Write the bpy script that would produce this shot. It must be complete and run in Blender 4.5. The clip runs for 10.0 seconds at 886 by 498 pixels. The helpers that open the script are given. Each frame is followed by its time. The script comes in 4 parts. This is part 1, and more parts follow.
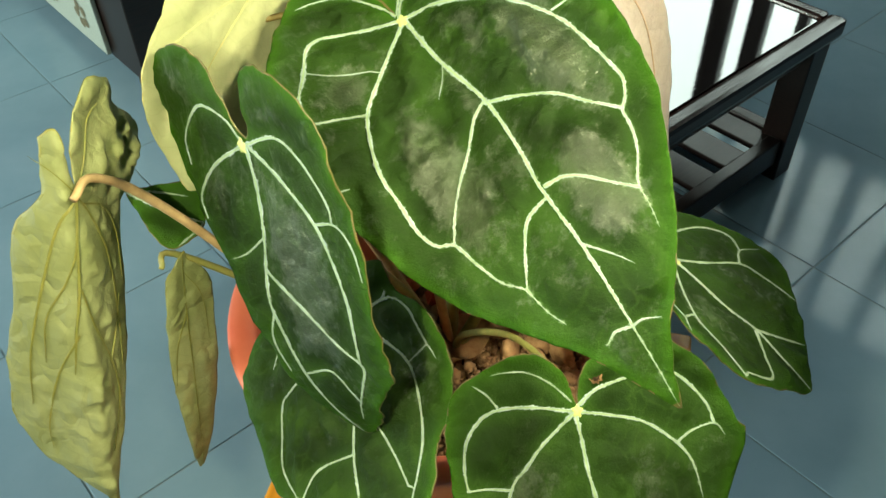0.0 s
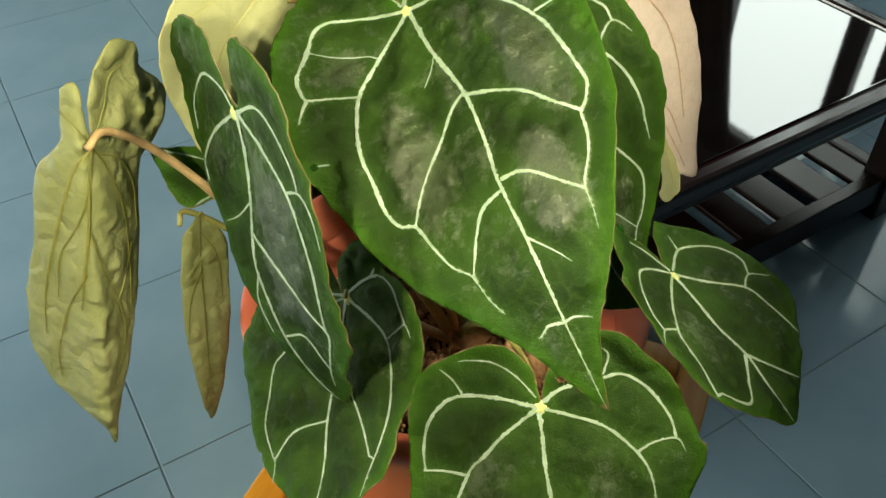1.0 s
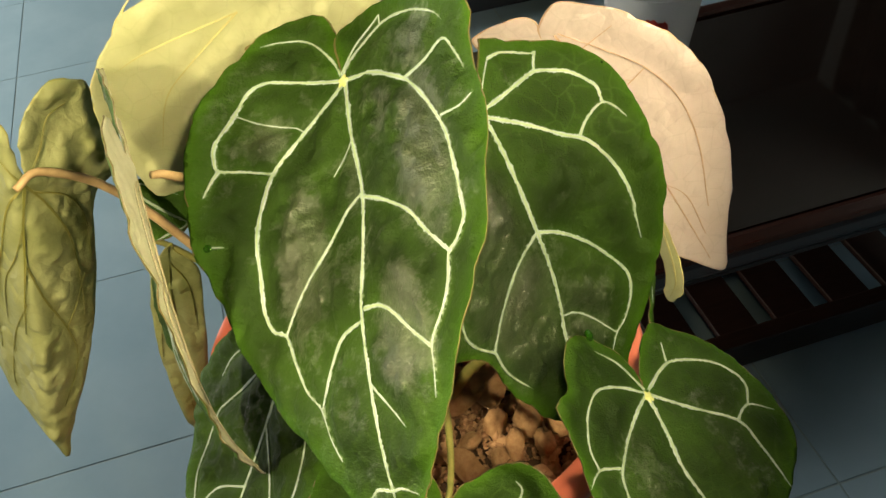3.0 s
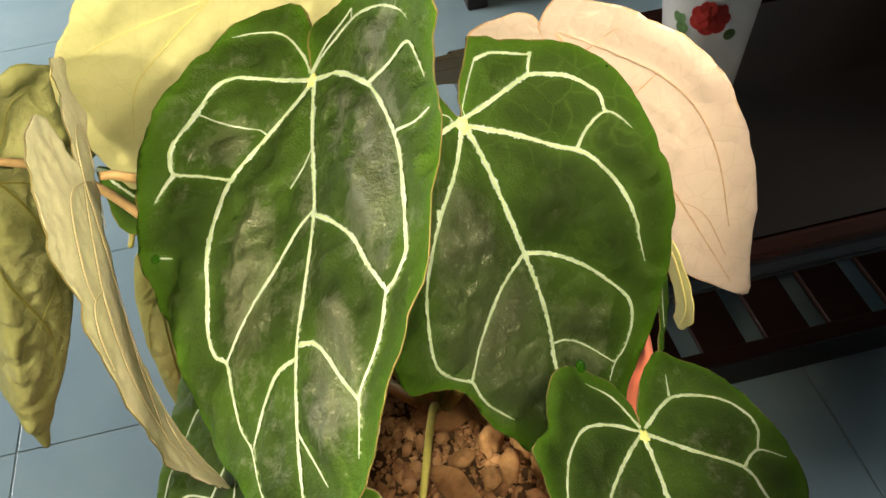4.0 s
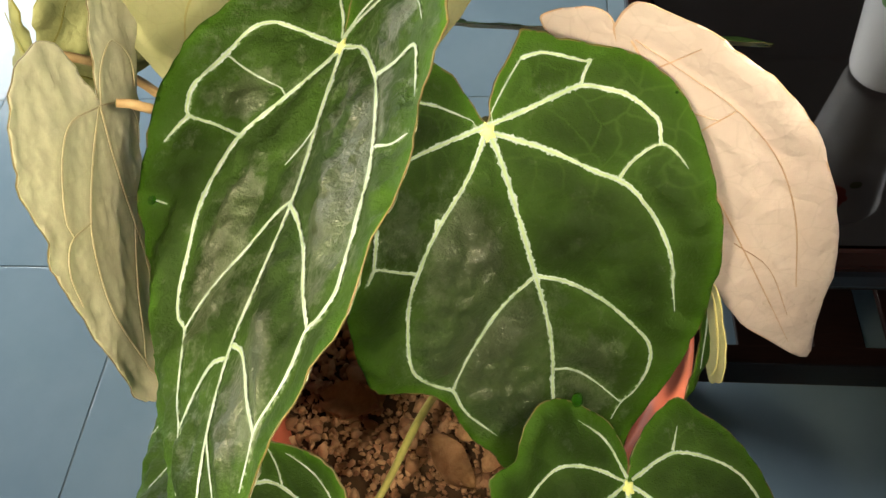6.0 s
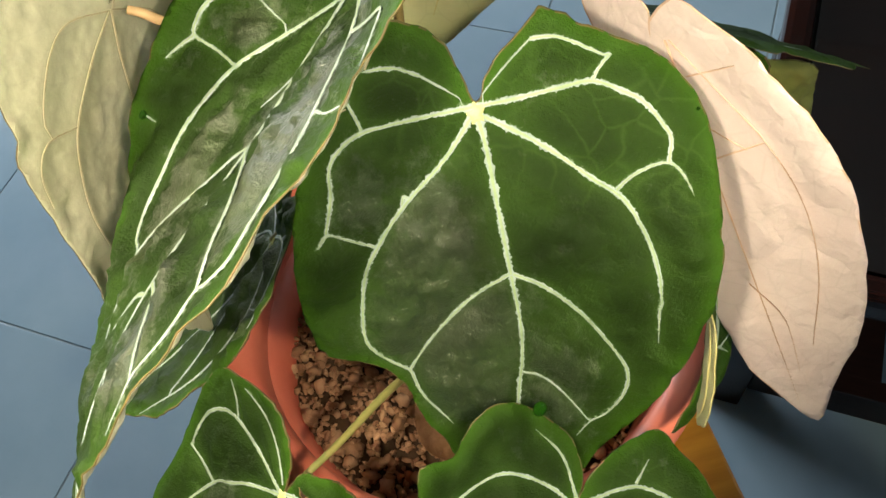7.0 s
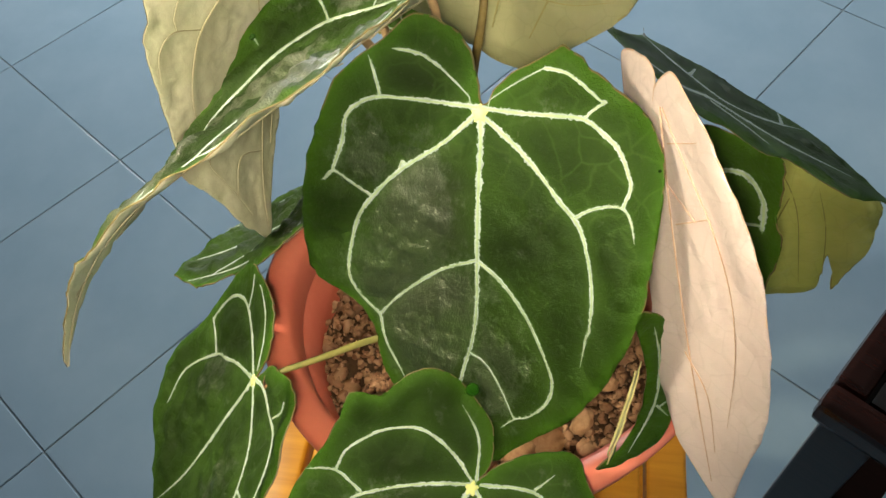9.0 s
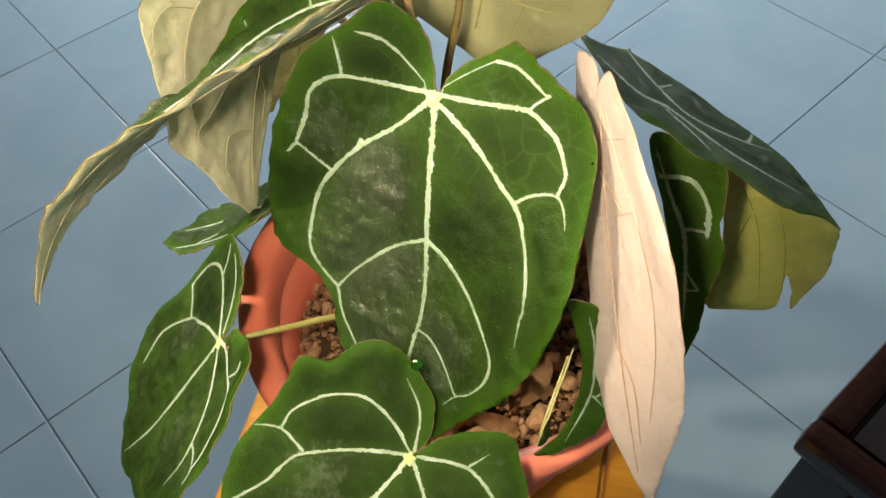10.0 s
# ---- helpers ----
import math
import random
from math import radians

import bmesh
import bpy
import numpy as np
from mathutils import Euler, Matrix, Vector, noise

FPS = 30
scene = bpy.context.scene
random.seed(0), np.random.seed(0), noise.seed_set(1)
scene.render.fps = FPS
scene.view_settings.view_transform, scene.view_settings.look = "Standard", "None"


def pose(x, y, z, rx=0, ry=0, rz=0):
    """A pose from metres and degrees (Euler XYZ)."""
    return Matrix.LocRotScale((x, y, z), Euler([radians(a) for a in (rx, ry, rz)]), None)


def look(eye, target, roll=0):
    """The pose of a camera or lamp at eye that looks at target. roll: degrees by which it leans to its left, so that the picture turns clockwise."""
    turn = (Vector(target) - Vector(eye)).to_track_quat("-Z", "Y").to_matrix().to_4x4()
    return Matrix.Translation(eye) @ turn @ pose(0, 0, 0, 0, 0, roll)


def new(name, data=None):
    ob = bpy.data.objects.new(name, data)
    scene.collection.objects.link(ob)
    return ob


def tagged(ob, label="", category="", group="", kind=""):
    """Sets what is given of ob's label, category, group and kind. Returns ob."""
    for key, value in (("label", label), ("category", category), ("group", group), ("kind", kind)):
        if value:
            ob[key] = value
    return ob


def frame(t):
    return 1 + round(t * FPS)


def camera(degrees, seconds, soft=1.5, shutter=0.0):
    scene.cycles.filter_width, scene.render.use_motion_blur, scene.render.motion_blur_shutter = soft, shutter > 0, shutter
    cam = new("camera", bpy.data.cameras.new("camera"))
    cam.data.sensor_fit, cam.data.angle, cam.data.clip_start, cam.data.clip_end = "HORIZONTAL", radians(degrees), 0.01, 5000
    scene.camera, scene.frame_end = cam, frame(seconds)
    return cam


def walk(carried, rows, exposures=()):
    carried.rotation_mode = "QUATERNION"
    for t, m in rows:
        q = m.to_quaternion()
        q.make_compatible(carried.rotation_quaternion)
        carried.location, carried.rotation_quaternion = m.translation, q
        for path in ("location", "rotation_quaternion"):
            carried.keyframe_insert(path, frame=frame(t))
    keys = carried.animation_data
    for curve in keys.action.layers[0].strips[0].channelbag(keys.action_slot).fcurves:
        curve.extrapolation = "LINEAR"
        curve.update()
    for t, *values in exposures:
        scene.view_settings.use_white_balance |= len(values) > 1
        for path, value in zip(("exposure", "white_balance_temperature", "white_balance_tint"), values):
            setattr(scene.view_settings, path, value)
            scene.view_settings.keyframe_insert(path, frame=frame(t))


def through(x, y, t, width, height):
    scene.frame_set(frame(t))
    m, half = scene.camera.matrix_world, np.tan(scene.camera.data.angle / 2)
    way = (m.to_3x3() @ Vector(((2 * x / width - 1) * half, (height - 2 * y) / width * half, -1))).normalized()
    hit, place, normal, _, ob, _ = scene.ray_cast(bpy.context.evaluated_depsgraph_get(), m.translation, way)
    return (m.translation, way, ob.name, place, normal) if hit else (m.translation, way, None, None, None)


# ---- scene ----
from mathutils import geometry

# ---- camera ----
cam = camera(56.4, 10.0)
PATH = [
    (0, (-0.2702, -0.2218, 1.0899), (-0.0376, 0.0554, 0.7449), -1.62),
    (0.5, (-0.2527, -0.2446, 1.0901), (-0.0464, 0.0538, 0.7459), -1.71),
    (1, (-0.2341, -0.2674, 1.0923), (-0.0506, 0.0473, 0.7498), -1.76),
    (1.5, (-0.2093, -0.2836, 1.0972), (-0.0485, 0.0432, 0.7547), -2.10),
    (2, (-0.1742, -0.2798, 1.0992), (-0.0396, 0.0540, 0.7522), -2.94),
    (2.5, (-0.1397, -0.2673, 1.1049), (-0.0295, 0.0708, 0.7533), -3.79),
    (3, (-0.1062, -0.2481, 1.1055), (-0.0228, 0.0915, 0.7481), -5.29),
    (4.5, (-0.0533, -0.2054, 1.0891), (-0.0285, 0.1258, 0.7154), -7.56),
    (5, (-0.0462, -0.1845, 1.0888), (-0.0436, 0.1380, 0.7067), -7.78),
    (5.5, (-0.0333, -0.1764, 1.0882), (-0.0575, 0.1313, 0.6948), -7.81),
    (6, (-0.0052, -0.1757, 1.0997), (-0.0594, 0.1118, 0.6942), -7.93),
    (7.5, (0.0600, -0.1313, 1.0859), (-0.0950, 0.0858, 0.6630), -10.35),
    (8, (0.0782, -0.1322, 1.0961), (-0.1016, 0.0703, 0.6758), -9.64),
    (8.5, (0.0962, -0.1374, 1.1027), (-0.1038, 0.0605, 0.6894), -7.48),
    (9, (0.1220, -0.1413, 1.1108), (-0.0939, 0.0562, 0.7055), -5.54),
    (9.5, (0.1498, -0.1471, 1.1168), (-0.0773, 0.0524, 0.7186), -3.88),
    (10, (0.1617, -0.1355, 1.1154), (-0.0729, 0.0559, 0.7175), -3.37),
]
EXPOSURES = [(0.0, 0.3, 7100, -10), (1.0, 0.05, 7250, -2), (2.0, -0.15, 7550, 3), (3.0, 0.02, 8200, 6), (5.0, 0.32, 8000, 11),
             (6.0, 0.08, 7350, 11), (7.5, 0.25, 6800, 12), (9.0, 0.20, 6950, 12), (10.0, 0.42, 7250, 14)]
walk(cam, [(t, look(eye, target, roll)) for t, eye, target, roll in PATH], EXPOSURES)

# ---- light ----
world = bpy.data.worlds.new("sky")
scene.world = world
world.use_nodes = True
sky = world.node_tree.nodes.new("ShaderNodeTexSky")
sky.sky_type, sky.sun_disc = "NISHITA", False
sky.sun_elevation, sky.sun_rotation = radians(35), radians(100)
world.node_tree.links.new(sky.outputs[0], world.node_tree.nodes["Background"].inputs[0])
world.node_tree.nodes["Background"].inputs[1].default_value = 0.08


def lamp(name, kind, m, power, colour, size=0.02, size_y=0.0):
    data = bpy.data.lights.new(name, kind)
    data.energy, data.color = power, colour
    if kind == "AREA":
        data.shape, data.size, data.size_y = "RECTANGLE", size, size_y
    else:
        data.shadow_soft_size = size
    ob = new(name, data)
    ob.matrix_world = m
    return ob


# three fixed spots stand for the one hand torch carried round the plant
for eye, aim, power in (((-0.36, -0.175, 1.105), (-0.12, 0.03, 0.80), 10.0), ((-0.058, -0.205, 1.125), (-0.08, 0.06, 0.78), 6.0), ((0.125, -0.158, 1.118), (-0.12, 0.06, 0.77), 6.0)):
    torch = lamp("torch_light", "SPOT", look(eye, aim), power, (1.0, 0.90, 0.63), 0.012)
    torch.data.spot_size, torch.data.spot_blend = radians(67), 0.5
# added daylight-coloured fill from the west, an assumed source that evens the floor
lamp("west_window_light", "AREA", look((-2.68, 2.15, 0.95), (-1.0, 1.5, 0.45)), 100, (0.93, 0.98, 1.0), 2.0, 1.05)


# ---- materials ----
class Mat:
    """A small node builder."""

    def __init__(self, name, rough=0.5, metal=0.0, spec=0.5):
        self.m = bpy.data.materials.new(name)
        self.m.use_nodes = True
        self.t = self.m.node_tree
        self.b = self.t.nodes["Principled BSDF"]
        self.put(self.b, "Roughness", rough)
        self.put(self.b, "Metallic", metal)
        self.put(self.b, "Specular IOR Level", spec)
        self.co = self.t.nodes.new("ShaderNodeTexCoord").outputs["Object"]

    def put(self, n, key, v):
        if isinstance(v, bpy.types.NodeSocket):
            self.t.links.new(v, n.inputs[key])
        else:
            n.inputs[key].default_value = v

    def noise(self, scale, detail=4.0, stretch=None, rough=0.6):
        n = self.t.nodes.new("ShaderNodeTexNoise")
        self.put(n, "Scale", scale), self.put(n, "Detail", detail), self.put(n, "Roughness", rough)
        co = self.co
        if stretch:
            mp = self.t.nodes.new("ShaderNodeMapping")
            self.put(mp, "Vector", co), self.put(mp, "Scale", stretch)
            co = mp.outputs[0]
        self.put(n, "Vector", co)
        return n.outputs["Fac"]

    def voronoi(self, scale, feature="F1", warp=0.0):
        n = self.t.nodes.new("ShaderNodeTexVoronoi")
        n.feature = feature
        co = self.co
        if warp:
            d, s = self.t.nodes.new("ShaderNodeTexNoise"), self.t.nodes.new("ShaderNodeVectorMath")
            self.put(d, "Scale", 60.0), self.put(d, "Vector", co)
            s.operation = "MULTIPLY_ADD"
            self.put(s, 0, d.outputs["Color"]), self.put(s, 1, (warp,) * 3), self.put(s, 2, co)
            co = s.outputs[0]
        self.put(n, "Scale", scale), self.put(n, "Vector", co)
        return n.outputs["Distance"]

    def ramp(self, fac, *stops):
        n = self.t.nodes.new("ShaderNodeValToRGB")
        while len(n.color_ramp.elements) < len(stops):
            n.color_ramp.elements.new(0.5)
        for e, (p, c) in zip(n.color_ramp.elements, stops):
            e.position, e.color = p, (*c, 1) if len(c) == 3 else c
        self.put(n, "Fac", fac)
        return n.outputs[0]

    def mix(self, fac, a, b, blend="MIX"):
        n = self.t.nodes.new("ShaderNodeMix")
        n.data_type, n.blend_type = "RGBA", blend
        self.put(n, 0, fac)
        for k, v in ((6, a), (7, b)):
            self.put(n, k, v if isinstance(v, bpy.types.NodeSocket) else (*v, 1))
        return n.outputs[2]

    def math(self, op, a, b=0.0):
        n = self.t.nodes.new("ShaderNodeMath")
        n.operation = op
        self.put(n, 0, a), self.put(n, 1, b)
        return n.outputs[0]

    def attr(self, name):
        n = self.t.nodes.new("ShaderNodeAttribute")
        n.attribute_name = name
        return n.outputs["Fac"]

    def rand(self):
        return self.t.nodes.new("ShaderNodeObjectInfo").outputs["Random"]

    def island(self):
        return self.t.nodes.new("ShaderNodeNewGeometry").outputs["Random Per Island"]

    def colour(self, c):
        self.put(self.b, "Base Color", c if isinstance(c, bpy.types.NodeSocket) else (*c, 1))
        return self

    def bump(self, h, strength, dist):
        n = self.t.nodes.new("ShaderNodeBump")
        self.put(n, "Height", h), self.put(n, "Strength", strength), self.put(n, "Distance", dist)
        self.put(self.b, "Normal", n.outputs[0])
        return self

    def glow_through(self, share, c):
        """Thin tissue that lets light through."""
        tr = self.t.nodes.new("ShaderNodeBsdfTranslucent")
        self.put(tr, "Color", c if isinstance(c, bpy.types.NodeSocket) else (*c, 1))
        mx = self.t.nodes.new("ShaderNodeMixShader")
        self.put(mx, 0, share)
        self.t.links.new(self.b.outputs[0], mx.inputs[1])
        self.t.links.new(tr.outputs[0], mx.inputs[2])
        self.t.links.new(mx.outputs[0], self.t.nodes["Material Output"].inputs[0])
        return self


def leaf_top_material(name, cover, gloss, crinkle, patchy):
    """Velvety upper side; cover: how much of it carries a sheen, gloss: how strong that is."""
    k = Mat(name, 0.5, 0, 0.4)
    blotch = k.ramp(k.noise(30, 5), (0.32, (0.0066, 0.0160, 0.0026)), (0.5, (0.0125, 0.0310, 0.0045)), (0.68, (0.024, 0.058, 0.008)))
    near = k.mix(k.math("MULTIPLY", k.attr("vein"), 0.40), blotch, (0.06, 0.14, 0.022))
    net = k.ramp(k.voronoi(75, "DISTANCE_TO_EDGE", 0.012), (0.0, (1, 1, 1)), (0.06, (0, 0, 0)))
    patch = k.ramp(k.noise(12, 2), (0.45, (0, 0, 0)), (0.7, (1, 1, 1)))
    col = k.mix(k.math("MULTIPLY", net, k.math("MULTIPLY", patch, 0.35)), near, (0.06, 0.13, 0.025))
    speck = k.ramp(k.noise(420, 2), (0.70, (0, 0, 0)), (0.76, (1, 1, 1)))
    col = k.mix(k.math("MULTIPLY", speck, 0.22), col, (0.10, 0.15, 0.06))
    col = k.mix(k.math("MULTIPLY", k.attr("edge"), 0.5), col, (0.040, 0.125, 0.004))
    # pale frayed tissue along the veins
    fray = k.math("ADD", k.attr("fray"), k.math("MULTIPLY", k.math("SUBTRACT", k.noise(1300, 3), 0.5), 1.3))
    fray = k.ramp(fray, (0.50, (0, 0, 0)), (1.0, (1, 1, 1)))
    # glossy skin with broken edges between matt velvet, most of it where the blade catches light
    broken = k.math("MULTIPLY", k.math("SUBTRACT", k.noise(130, 6, (1, 1, 0.55), 0.75), 0.5), 1.0)
    large = k.math("MULTIPLY", k.math("SUBTRACT", k.noise(38, 3), 0.5), 0.55)
    lump = k.math("ADD", k.math("MULTIPLY", k.attr("sheen_spots"), 0.75), k.math("ADD", broken, large))
    scale = k.ramp(lump, (cover, (0, 0, 0)), (cover + 0.16, (1, 1, 1)))
    scale = k.math("MULTIPLY", scale, k.math("SUBTRACT", 1.0, k.attr("edge")))
    # the grey of the sheen is also painted into the leaf colour
    sheen_film = k.ramp(k.math("ADD", k.attr("sheen_spots"), k.math("MULTIPLY", broken, 0.5)), (0.25, (0, 0, 0)), (0.95, (1, 1, 1)))
    sheen_flakes = k.math("MULTIPLY", scale, k.math("MULTIPLY", k.attr("sheen_spots"), 0.34))
    grey_sheen = k.math("MULTIPLY", k.math("MULTIPLY", sheen_film, k.math("SUBTRACT", 1.0, k.attr("edge"))), 0.36)
    grey_sheen = sheen_flakes if patchy else grey_sheen
    col = k.mix(grey_sheen, col, (0.066, 0.074, 0.050))
    k.colour(k.mix(k.math("MULTIPLY", fray, 0.8), col, (0.34, 0.44, 0.32)))
    k.put(k.b, "Roughness", k.mix(scale, (0.60,) * 3, (0.36,) * 3))
    k.put(k.b, "Specular IOR Level", k.mix(scale, (0.14,) * 3, (gloss,) * 3))
    fine = k.math("ADD", k.math("MULTIPLY", k.noise(170, 6), 1.0), k.math("ADD", k.math("MULTIPLY", scale, 0.22), k.math("MULTIPLY", k.noise(1000, 3), 0.55)))
    facet = k.math("SUBTRACT", k.math("MULTIPLY", k.noise(48, 4), 1.1), k.voronoi(64, "F1", 0.02))
    k.bump(k.math("ADD", fine, k.math("MULTIPLY", facet, crinkle)), 0.75, 0.0018)
    return k.glow_through(0.09, (0.10, 0.30, 0.01)).m


def leaf_under_material(name, light, dark, through=0.2, crease=0.25):
    k = Mat(name, 0.5, 0, 0.35)
    base = k.ramp(k.noise(22, 4), (0.3, dark), (0.6, light))
    net = k.ramp(k.voronoi(80, "DISTANCE_TO_EDGE"), (0.0, (1, 1, 1)), (0.04, (0, 0, 0)))
    base = k.mix(k.math("MULTIPLY", net, 0.22), base, tuple(0.6 * c for c in dark))
    k.colour(k.mix(k.math("MULTIPLY", k.attr("vein"), 0.35), base, dark))
    wrinkle = k.ramp(k.voronoi(36, "DISTANCE_TO_EDGE", 0.03), (0.0, (0, 0, 0)), (0.22, (1, 1, 1)))
    rough = k.math("ADD", k.math("MULTIPLY", k.noise(150, 6), 0.6), k.noise(40, 4, (1, 1, 1.6)))
    k.bump(k.math("ADD", rough, k.math("MULTIPLY", wrinkle, crease)), 0.2 + 0.5 * crease, 0.0024)
    return k.glow_through(through, light).m


def vein_material(name, a, b, rough=0.5):
    k = Mat(name, rough, 0, 0.4)
    k.colour(k.ramp(k.noise(160, 4), (0.3, a), (0.7, b)))
    return k.bump(k.noise(700, 3), 0.4, 0.0005).m


LEAF_TOP = leaf_top_material("leaf_top", 0.27, 0.75, 1.0, False)
LEAF_SHEEN = leaf_top_material("leaf_top_sheen", 0.26, 0.80, 1.6, True)
UNDER = {
    "upper": leaf_under_material("leaf_under_cream", (0.66, 0.64, 0.52), (0.57, 0.55, 0.43), 0.4, 0.06),
    "pink": leaf_under_material("leaf_under_pink", (0.62, 0.53, 0.54), (0.55, 0.46, 0.47), 0.2, 0.5),
    "lime": leaf_under_material("leaf_under_lime", (0.48, 0.49, 0.30), (0.40, 0.42, 0.23), 0.3),
    "moss": leaf_under_material("leaf_under_moss", (0.46, 0.49, 0.15), (0.31, 0.35, 0.09), 0.3, 0.6),
    "olive": leaf_under_material("leaf_under_olive", (0.33, 0.35, 0.18), (0.21, 0.235, 0.09), 0.3, 0.7),
}
VEIN = vein_material("vein_white", (0.19, 0.265, 0.235), (0.37, 0.455, 0.475))
VEIN_MID = vein_material("vein_groove", (0.22, 0.31, 0.17), (0.34, 0.44, 0.28))
VEIN_UNDER = {
    "upper": vein_material("vein_under_cream", (0.36, 0.32, 0.20), (0.48, 0.44, 0.30)),
    "pink": vein_material("vein_under_pink", (0.40, 0.27, 0.20), (0.58, 0.42, 0.34)),
    "lime": vein_material("vein_under_lime", (0.36, 0.33, 0.15), (0.45, 0.42, 0.20)),
    "moss": vein_material("vein_under_moss", (0.16, 0.17, 0.04), (0.24, 0.22, 0.06)),
    "olive": vein_material("vein_under_olive", (0.16, 0.17, 0.04), (0.24, 0.22, 0.06)),
}
HUB = vein_material("vein_hub", (0.42, 0.46, 0.16), (0.58, 0.62, 0.30))
RIM = vein_material("leaf_rim", (0.06, 0.06, 0.02), (0.13, 0.10, 0.035))
STALK = vein_material("stalk", (0.16, 0.17, 0.05), (0.26, 0.23, 0.08))
STALK_BROWN = vein_material("stalk_brown", (0.12, 0.085, 0.025), (0.20, 0.145, 0.045))
STALK_TAN = vein_material("stalk_tan", (0.32, 0.21, 0.11), (0.46, 0.32, 0.18))


def tile_material():
    k = Mat("blue_tile", 0.08, 0, 0.20)
    cloud = k.ramp(k.noise(5, 6), (0.3, (0.31, 0.47, 0.60)), (0.7, (0.39, 0.55, 0.68)))
    speck = k.ramp(k.noise(160, 2), (0.60, (0, 0, 0)), (0.74, (1, 1, 1)))
    col = k.mix(k.math("MULTIPLY", speck, 0.10), cloud, (0.22, 0.30, 0.36))
    k.colour(k.mix(k.math("MULTIPLY", k.rand(), 0.12), col, (0.27, 0.41, 0.52)))
    k.put(k.b, "Roughness", k.ramp(k.noise(14, 4), (0.35, (0.05,) * 3), (0.7, (0.12,) * 3)))
    return k.bump(k.math("ADD", k.noise(9, 3), k.math("MULTIPLY", k.noise(45, 3), 0.12)), 0.07, 0.002).m


TILE = tile_material()
GROUT = Mat("grout", 0.8).colour((0.31, 0.41, 0.47)).m


def pot_material():
    k = Mat("terracotta_plastic", 0.42, 0, 0.45)
    col = k.ramp(k.noise(14, 5), (0.3, (0.60, 0.135, 0.090)), (0.7, (0.72, 0.22, 0.15)))
    pale = k.ramp(k.noise(5, 5), (0.50, (0, 0, 0)), (0.75, (1, 1, 1)))
    k.colour(k.mix(k.math("MULTIPLY", pale, 0.35), col, (0.78, 0.42, 0.33)))
    return k.bump(k.noise(45, 5), 0.2, 0.002).m


POT = pot_material()


def wood_material(name, a, b, rough, axis=(1, 12, 12), spec=0.5):
    k = Mat(name, rough, 0, spec)
    grain = k.noise(9, 6, axis)
    k.colour(k.ramp(grain, (0.35, a), (0.65, b)))
    return k.bump(grain, 0.12 if rough > 0.1 else 0.015, 0.001).m


STOOL = wood_material("orange_lacquer", (0.52, 0.22, 0.018), (0.66, 0.31, 0.03), 0.42)
DARKWOOD = wood_material("dark_polished_wood", (0.008, 0.004, 0.003), (0.016, 0.007, 0.005), 0.03, (2, 20, 20), 0.8)
DARKWOOD.node_tree.nodes["Principled BSDF"].inputs["IOR"].default_value = 1.9
RAILWOOD = wood_material("red_brown_lacquer", (0.024, 0.006, 0.004), (0.042, 0.011, 0.007), 0.16, (2, 20, 20), 0.6)
DARKWOOD2 = wood_material("dark_wood", (0.009, 0.004, 0.003), (0.020, 0.008, 0.006), 0.30, (2, 20, 20))
PLASTER = Mat("wall_paint", 0.7)
PLASTER.colour(PLASTER.ramp(PLASTER.noise(3, 5), (0.3, (0.09, 0.10, 0.10)), (0.7, (0.12, 0.13, 0.13))))
PLASTER = PLASTER.bump(PLASTER.noise(60, 4), 0.1, 0.002).m
CEILING = Mat("ceiling_paint", 0.8).colour((0.11, 0.107, 0.10)).m


def soil_material(name, a, b, c):
    k = Mat(name, 0.85, 0, 0.25)
    base = k.ramp(k.noise(70, 5), (0.3, a), (0.65, b))
    k.colour(k.mix(k.ramp(k.island(), (0.2, (0, 0, 0)), (0.9, (1, 1, 1))), base, c))
    return k.bump(k.noise(260, 5), 0.6, 0.002).m


SOIL = soil_material("potting_mix", (0.035, 0.018, 0.010), (0.075, 0.040, 0.022), (0.055, 0.030, 0.018))
CHIP = soil_material("bark_chip", (0.17, 0.085, 0.050), (0.28, 0.15, 0.090), (0.40, 0.24, 0.15))
LUMP = vein_material("bark_lump", (0.26, 0.14, 0.075), (0.50, 0.31, 0.18), 0.85)
DRYLEAF = vein_material("dry_leaf", (0.26, 0.13, 0.06), (0.46, 0.27, 0.15), 0.7)
BRICK = vein_material("brick_bit", (0.36, 0.07, 0.04), (0.46, 0.11, 0.07), 0.8)
GLASS = Mat("clear_plastic", 0.22)
GLASS.put(GLASS.b, "Transmission Weight", 0.60), GLASS.put(GLASS.b, "IOR", 1.2)
GLASS = GLASS.colour((0.95, 0.96, 0.97)).m
WATER = Mat("water", 0.03, 0, 0.5)
WATER.put(WATER.b, "Transmission Weight", 0.35), WATER.put(WATER.b, "IOR", 1.33)
WATER = WATER.colour((0.012, 0.07, 0.004)).m
RED = vein_material("red_print", (0.42, 0.02, 0.02), (0.60, 0.06, 0.05))
GREENPRINT = vein_material("green_print", (0.05, 0.12, 0.04), (0.10, 0.20, 0.07))
PANEL = vein_material("cream_panel", (0.34, 0.38, 0.34), (0.44, 0.48, 0.42))
PANELINK = vein_material("brown_print", (0.12, 0.10, 0.06), (0.20, 0.17, 0.10))
IRON = Mat("window_frame_paint", 0.4).colour((0.03, 0.03, 0.035)).m


# ---- building helpers ----
def mesh_of(name, bm, *mats, smooth=True):
    me = bpy.data.meshes.new(name)
    bm.to_mesh(me)
    bm.free()
    for m in mats:
        me.materials.append(m)
    if smooth:
        me.polygons.foreach_set("use_smooth", [True] * len(me.polygons))
    return me


